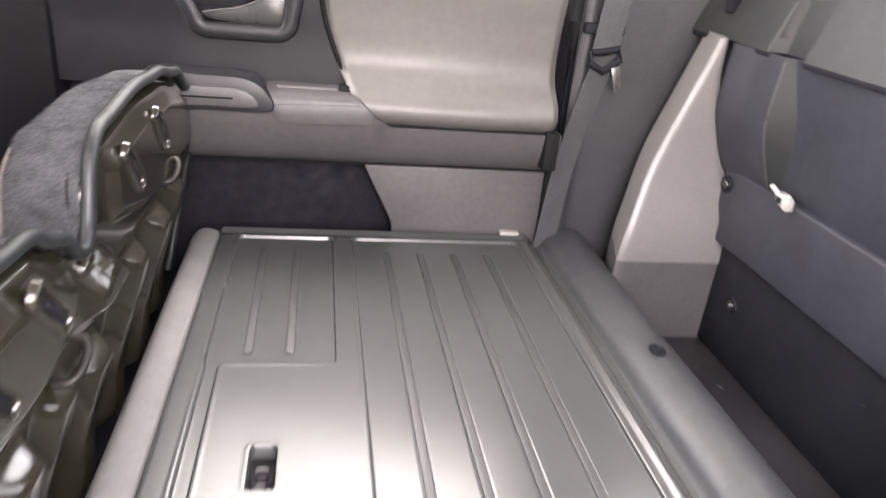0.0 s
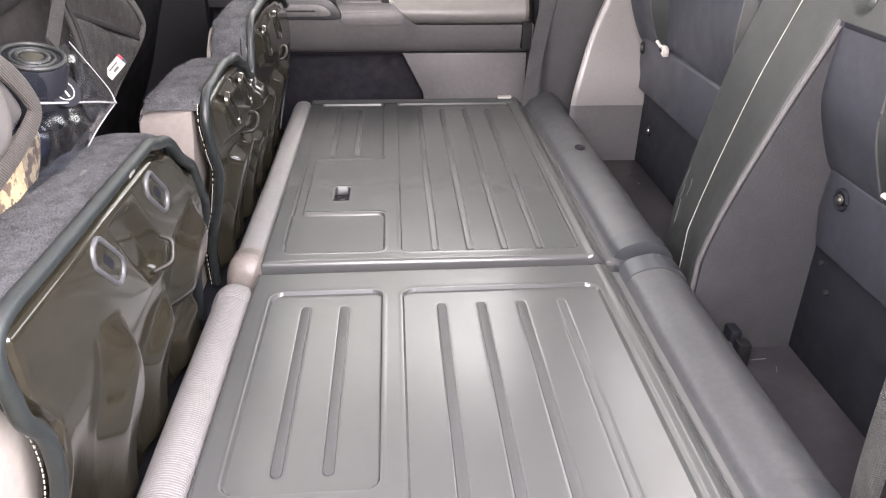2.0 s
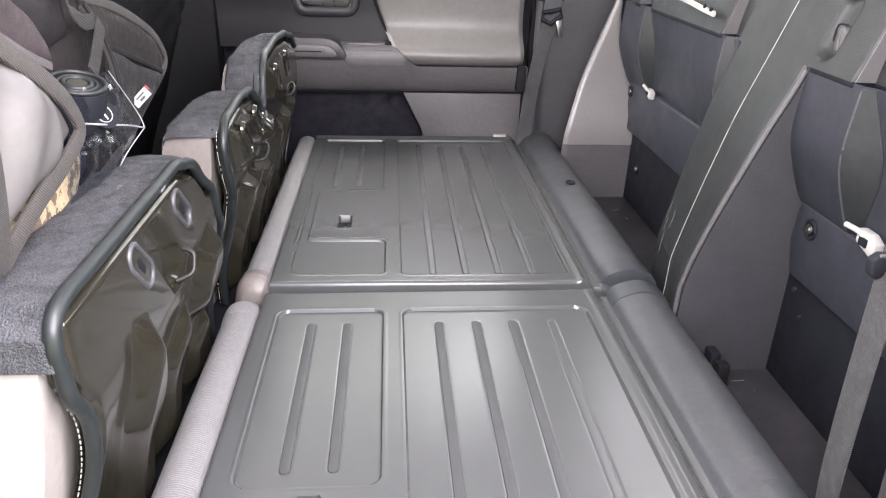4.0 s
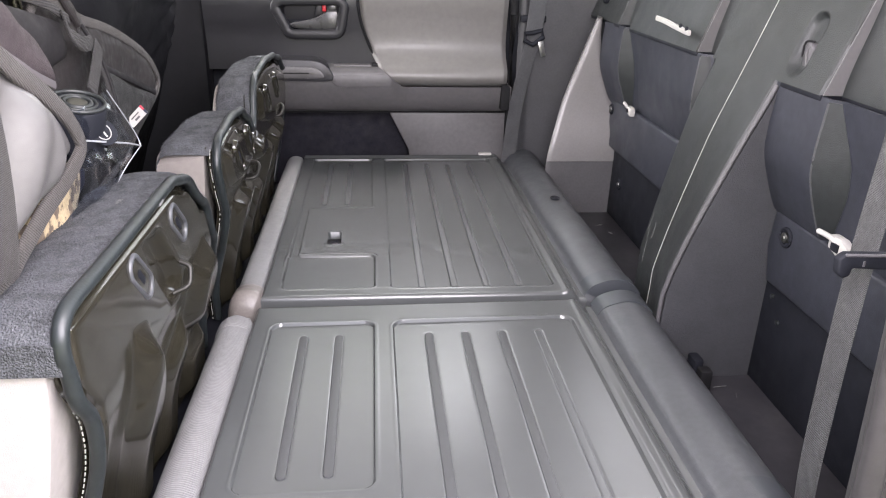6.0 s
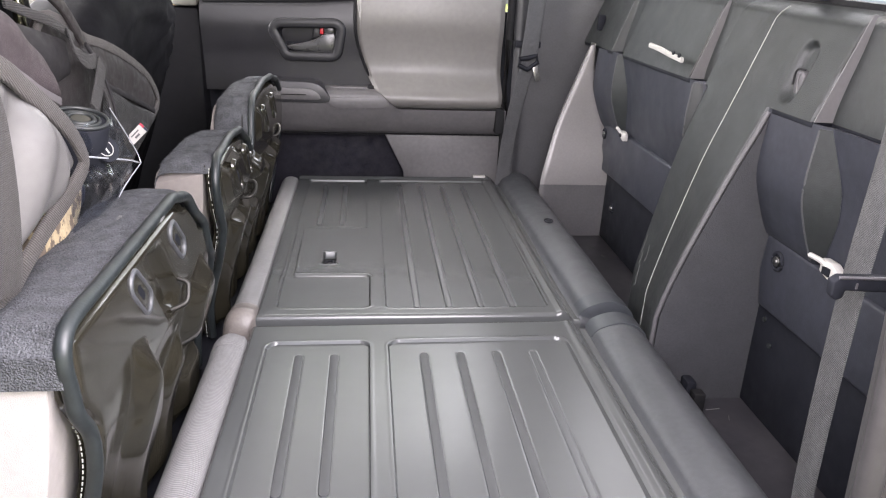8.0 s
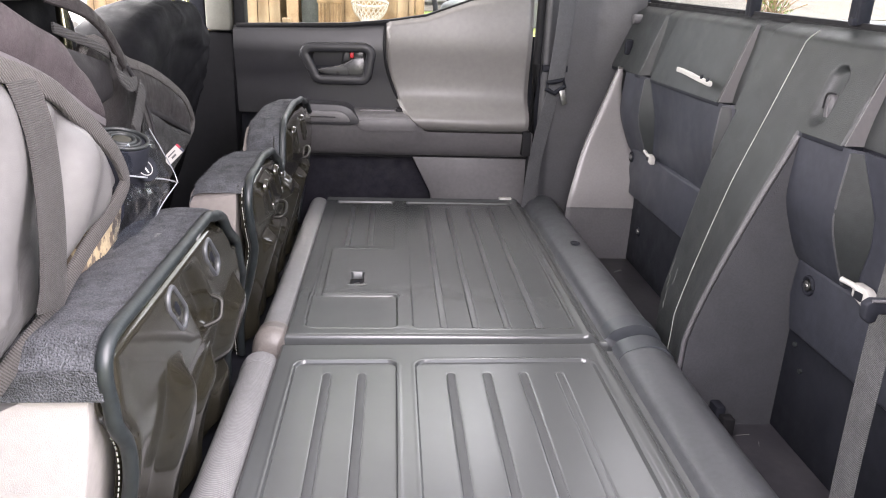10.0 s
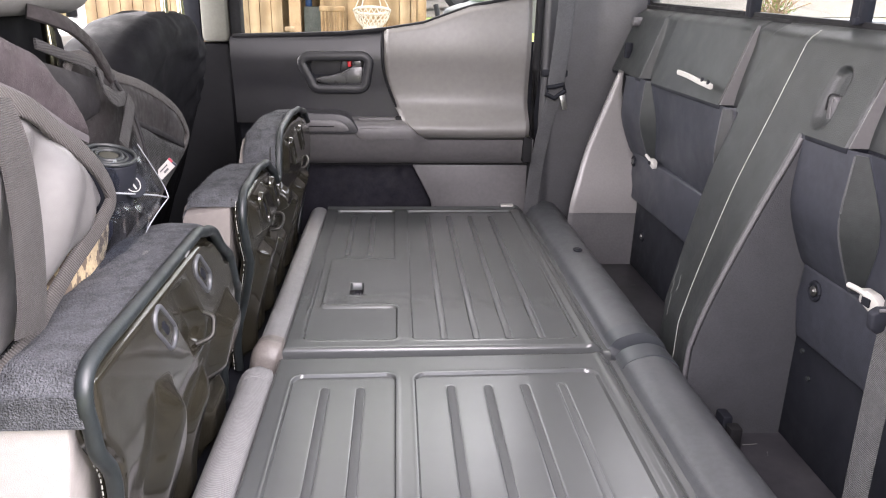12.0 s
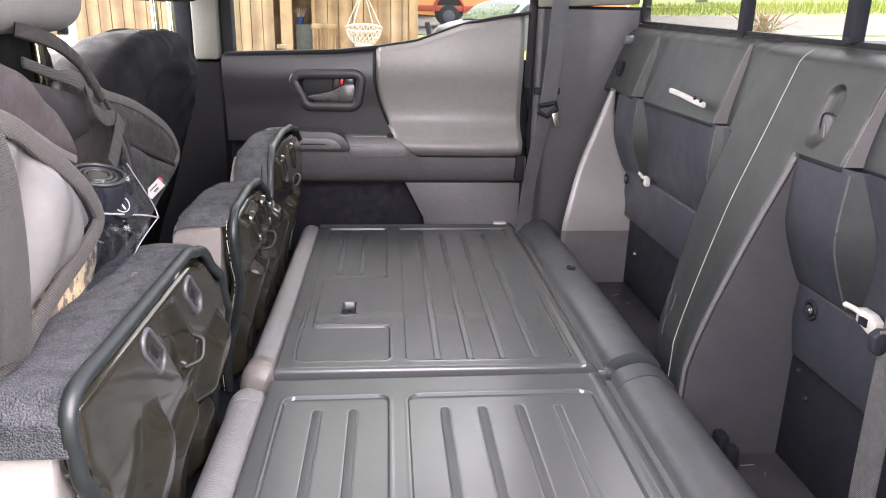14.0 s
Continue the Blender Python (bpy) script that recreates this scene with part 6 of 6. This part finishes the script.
part("seat_hoop", tube([(HX + 0.11 * math.cos(k), HY - 0.09 * math.sin(k), HZ - 0.20) for k in [2 * math.pi * i / 32 for i in range(32)]], 0.02, 8, True), ROPE, hang)
for i in range(20):
    a, b = 2 * math.pi * i / 20, 2 * math.pi * (i + 2.2) / 20
    for p, q in ((a, b), (b, a)):
        pts = []
        for k in range(7):
            t = k / 6
            an = p + (q - p) * t
            r = HR * (1 - t) + 0.11 * t + 0.035 * math.sin(math.pi * t)
            pts.append((HX + r * math.cos(an), HY - r * 0.75 * math.sin(an), (HZ + 0.03 + 0.05 * math.sin(an)) * (1 - t) + (HZ - 0.20) * t))
        part("cord", tube(pts, 0.007, 5), ROPE, hang)
for sx, dy in ((-0.98, 0.02), (0.98, 0.02), (-0.6, -0.15), (0.55, 0.15)):
    part("rope", tube([(HX + HR * sx, HY + dy, HZ + 0.04), (HX, HY, 0.84)], 0.008, 6), ROPE, hang)
part("rope", tube([(HX, HY, 0.84), (HX, HY, 2.1)], 0.012, 6), ROPE, hang)
porch = thing("porch_beam", "wooden beam that carries the hanging chair", "beam", (-1.5, 9.6, 2.1))
part("beam", box(-9.0, 0.6, 9.52, 9.68, 2.1, 2.3, 0.01), PLANK2, porch)
for xx in (-8.0, 0.42):
    part("beam_post", box(xx, xx + 0.12, 9.54, 9.66, gz(xx, 9.6) - 0.1, 2.1, 0.01), PLANK2, porch)


# parked vehicles
def raised(ob, dx, dz):
    """Moves a finished thing with all its parts."""
    ob.location.x += dx
    ob.location.z += dz


def car_body(outline, y0, y1, tuck):
    """A body shell: a side outline in x and z lofted across y, drawn in at its sides."""
    pts = smooth_path([(x, 0, z) for x, z in outline], 4, True)
    cx, cz = sum(p.x for p in pts) / len(pts), sum(p.z for p in pts) / len(pts)

    def at(u, v):
        p = pts[round(u * len(pts)) % len(pts)]
        e = min(v, 1 - v)
        k = 1 - tuck * (1 - min(1, e / 0.18)) ** 2
        return (cx + (p.x - cx) * k, y0 + (y1 - y0) * v, cz + (p.z - cz) * k)

    bm = grid(at, len(pts), 14, True)
    for y in (y0, y1):
        bm.faces.new([q for q in bm.verts if abs(q.co.y - y) < 1e-6])
    return bm


def wheel(parent, x, y, r, w):
    t = part("wheel", disc((x, y, GZ + 0.013 + r), (0, 1, 0), r, w, 32, 0.03), TYRE, parent)
    part("rim", disc((x, y - w / 2 - 0.004, GZ + 0.013 + r), (0, 1, 0), r * 0.55, 0.02, 24, 0.006), TRIM_GREY, t)


pk = thing("pickup_truck", "old faded orange pickup with red wheel trim", "pickup", (4.0, 24.8, gz(4, 24.8)))
part("body", car_body([(0.6, -0.75), (0.6, 0.10), (0.65, 0.30), (4.0, 0.32), (4.1, 0.85), (5.8, 0.85), (6.2, 0.25), (7.6, 0.2), (7.7, -0.75)], 24.1, 25.8, 0.05), ORANGE, pk, "orange body")
part("rocker", box(0.62, 7.6, 24.06, 24.12, -0.62, -0.44, 0.01), REDPAINT, pk, "red lower band")
part("stripe", box(0.62, 7.6, 24.08, 24.115, 0.12, 0.17, 0.005), REDPAINT, pk)
for xx in (2.10, 6.4):
    arch = [(xx + 0.50 * math.cos(k), 24.08, -0.62 + 0.50 * math.sin(k)) for k in [math.pi * i / 14 for i in range(15)]]
    part("wheel_arch", tube(arch, 0.05, 8), REDPAINT, pk)
    part("arch_shadow", disc((xx, 24.13, -0.62), (0, 1, 0), 0.47, 0.10, 28), TYRE, pk)
    wheel(pk, xx, 24.15, 0.36, 0.22)
part("bumper", tube([(0.45, 24.1, -0.45), (0.42, 24.3, -0.42), (0.42, 25.6, -0.42)], 0.08, 8), TYRE, pk)

raised(pk, 0.02, gz(4, 24.8) - GZ - 0.12)

sc = thing("parked_car", "silver hatchback parked beside the shed", "car", (2.6, 9.4, GZ))
part("body", car_body([(0.62, -0.92), (0.58, -0.55), (0.70, -0.37), (1.20, -0.24), (1.75, -0.14), (2.40, 0.22), (2.95, 0.34), (3.9, 0.32), (4.5, 0.02), (4.75, -0.15), (4.75, -0.90)], 8.6, 10.2, 0.09), SILVER, sc, "silver body")
part("windscreen", plate([(1.62, -0.15), (2.28, 0.21), (2.36, 0.21), (1.78, -0.15)], "y", 8.72, 10.08), MIRRORGLASS, sc, "windscreen with the green of mirrored trees put into its colour")
part("side_window", plate([(2.00, -0.11), (2.50, 0.18), (3.9, 0.20), (4.3, -0.08)], "y", 8.585, 8.70, 0.01), DARKGLASS, sc)
part("door_mirror", box(1.98, 2.10, 8.44, 8.62, -0.12, 0.0, 0.03), SILVER, sc)
part("headlight", plate([(0.64, -0.50), (0.72, -0.39), (1.12, -0.29), (1.05, -0.44)], "y", 8.60, 8.85, 0.02), WHITE, sc)
part("bumper_line", box(0.56, 0.70, 8.72, 10.08, -0.80, -0.66, 0.02), TYRE, sc)
for xx in (1.30, 4.05):
    part("arch_shadow", disc((xx, 8.66, -0.80), (0, 1, 0), 0.36, 0.12, 28), TYRE, sc)
    wheel(sc, xx, 8.66, 0.31, 0.2)
sc.matrix_world = pose(2.80, 16.60, -0.44, 0, 0, 45) @ Matrix.Scale(0.88, 4)
mail = thing("bollard", "dark bent metal post by the shed corner", "post", (0.78, 11.0, gz(0.78, 11)))
part("bollard_post", tube(smooth_path([(0.78, 11.0, gz(0.78, 11)), (0.78, 11.0, 0.15), (0.74, 11.0, 0.40)], 5), 0.04, 8), TYRE, mail)


# bushes, verge and trees
def leaf_cloud(centre, size, count, leaf, seed):
    r = random.Random(seed)
    verts, faces = [], []
    for _ in range(count):
        d = Vector((r.gauss(0, 1), r.gauss(0, 1), r.gauss(0, 1))).normalized() * (r.random() ** 0.45)
        c = Vector((centre[0] + d.x * size[0], centre[1] + d.y * size[1], centre[2] + d.z * size[2]))
        q = Euler((r.uniform(0, 6.3), r.uniform(0, 6.3), r.uniform(0, 6.3))).to_matrix()
        i = len(verts)
        for px, py in ((-0.5, 0), (0, -0.28), (0.5, 0), (0, 0.28)):
            verts.append(c + q @ Vector((px * leaf, py * leaf, 0)))
        faces.append((i, i + 1, i + 2, i + 3))
    bm = bmesh.new()
    vs = [bm.verts.new(v) for v in verts]
    for f in faces:
        bm.faces.new([vs[k] for k in f])
    return bm


def tree(x, y, h, seed):
    r = random.Random(seed)
    t = thing("tree", "tall leafy tree beyond the road", "tree", (x, y, gz(x, y)), "trees beyond the road")
    limbs = []
    for k in range(7):
        z = gz(x, y) + h * (0.35 + 0.08 * k)
        a = r.uniform(0, 6.3)
        limbs.append(tube([(x, y, z), (x + 0.18 * h * math.cos(a), y + 0.18 * h * math.sin(a), z + 0.12 * h)], 0.02 * h * 0.4, 6))
    bm = bmesh.new()
    bmesh.ops.create_cone(bm, cap_ends=True, segments=10, radius1=0.028 * h, radius2=0.008 * h, depth=h * 0.9, matrix=Matrix.Translation((x, y, gz(x, y) + h * 0.45)))
    part("trunk", join(bm, *limbs), BARK, t)
    clouds = [leaf_cloud((x + r.uniform(-0.16, 0.16) * h, y + r.uniform(-0.16, 0.16) * h, gz(x, y) + h * r.uniform(0.45, 0.95)), (0.14 * h, 0.14 * h, 0.11 * h), 420, 0.028 * h, seed * 10 + k) for k in range(9)]
    part("crown", join(*clouds), LEAF, t)


for k in range(14):
    q = ROADTURN @ Vector((-42 + 6.5 * k, 16 + 4 * (k % 3), 0))
    tree(q.x, q.y, 9 + (k * 37 % 5), 20 + k)
for k, (tx, ty) in enumerate([(-14, 24), (-8, 27), (-4, 32), (-16, 8), (-15, -8), (-10, -22), (4, -24)]):
    tree(tx, ty, 9 + k % 3, 60 + k)
for k, (tx, ty, th) in enumerate([(-6.5, 17.5, 13), (-3.6, 18.5, 14), (-0.9, 17.4, 13), (-9.5, 19, 14), (1.5, 31, 18), (5.0, 33, 19), (9.5, 34, 19), (-3.0, 27, 17)]):
    tree(tx, ty, th, 90 + k)
verge = thing("verge_scrub", "long bright grass and scrub along the road", "scrub", (14, 27, gz(14, 27)), kind="stuff")
vb = bmesh.new()
rv = random.Random(9)
for _ in range(22000):
    c = ROADTURN @ Vector((rv.uniform(-35, 45), rv.uniform(4.6, 12), 0))
    c.z = gz(c.x, c.y) - 0.01
    a = rv.uniform(0, 6.3)
    w = Vector((math.cos(a), math.sin(a), 0)) * 0.022
    vb.faces.new([vb.verts.new(q) for q in (c - w, c + w, c + Vector((rv.uniform(-0.1, 0.1), rv.uniform(-0.1, 0.1), rv.uniform(0.10, 0.38))))])
part("blades", vb, VERGE, verge)
bush = thing("bush", "small twiggy bush with pinkish buds", "bush", (6.9, 12.4, gz(6.9, 12.4)))
TWIG = mat("pinkish_twigs", (0.34, 0.22, 0.15), 0.8, 0, 0.25, 10, 0)
rb = random.Random(14)
BZ = gz(6.9, 12.4)
part("twigs", join(*[tube([(6.9, 12.4, BZ), (6.9 + rb.gauss(0, 0.12), 12.4 + rb.gauss(0, 0.12), BZ + 0.4), (6.9 + rb.gauss(0, 0.25), 12.4 + rb.gauss(0, 0.25), BZ + rb.uniform(0.55, 0.95))], 0.010, 5) for _ in range(70)]), TWIG, bush)
part("leaves", leaf_cloud((6.9, 12.4, BZ + 0.6), (0.35, 0.35, 0.28), 260, 0.045, 33), LEAF, bush)
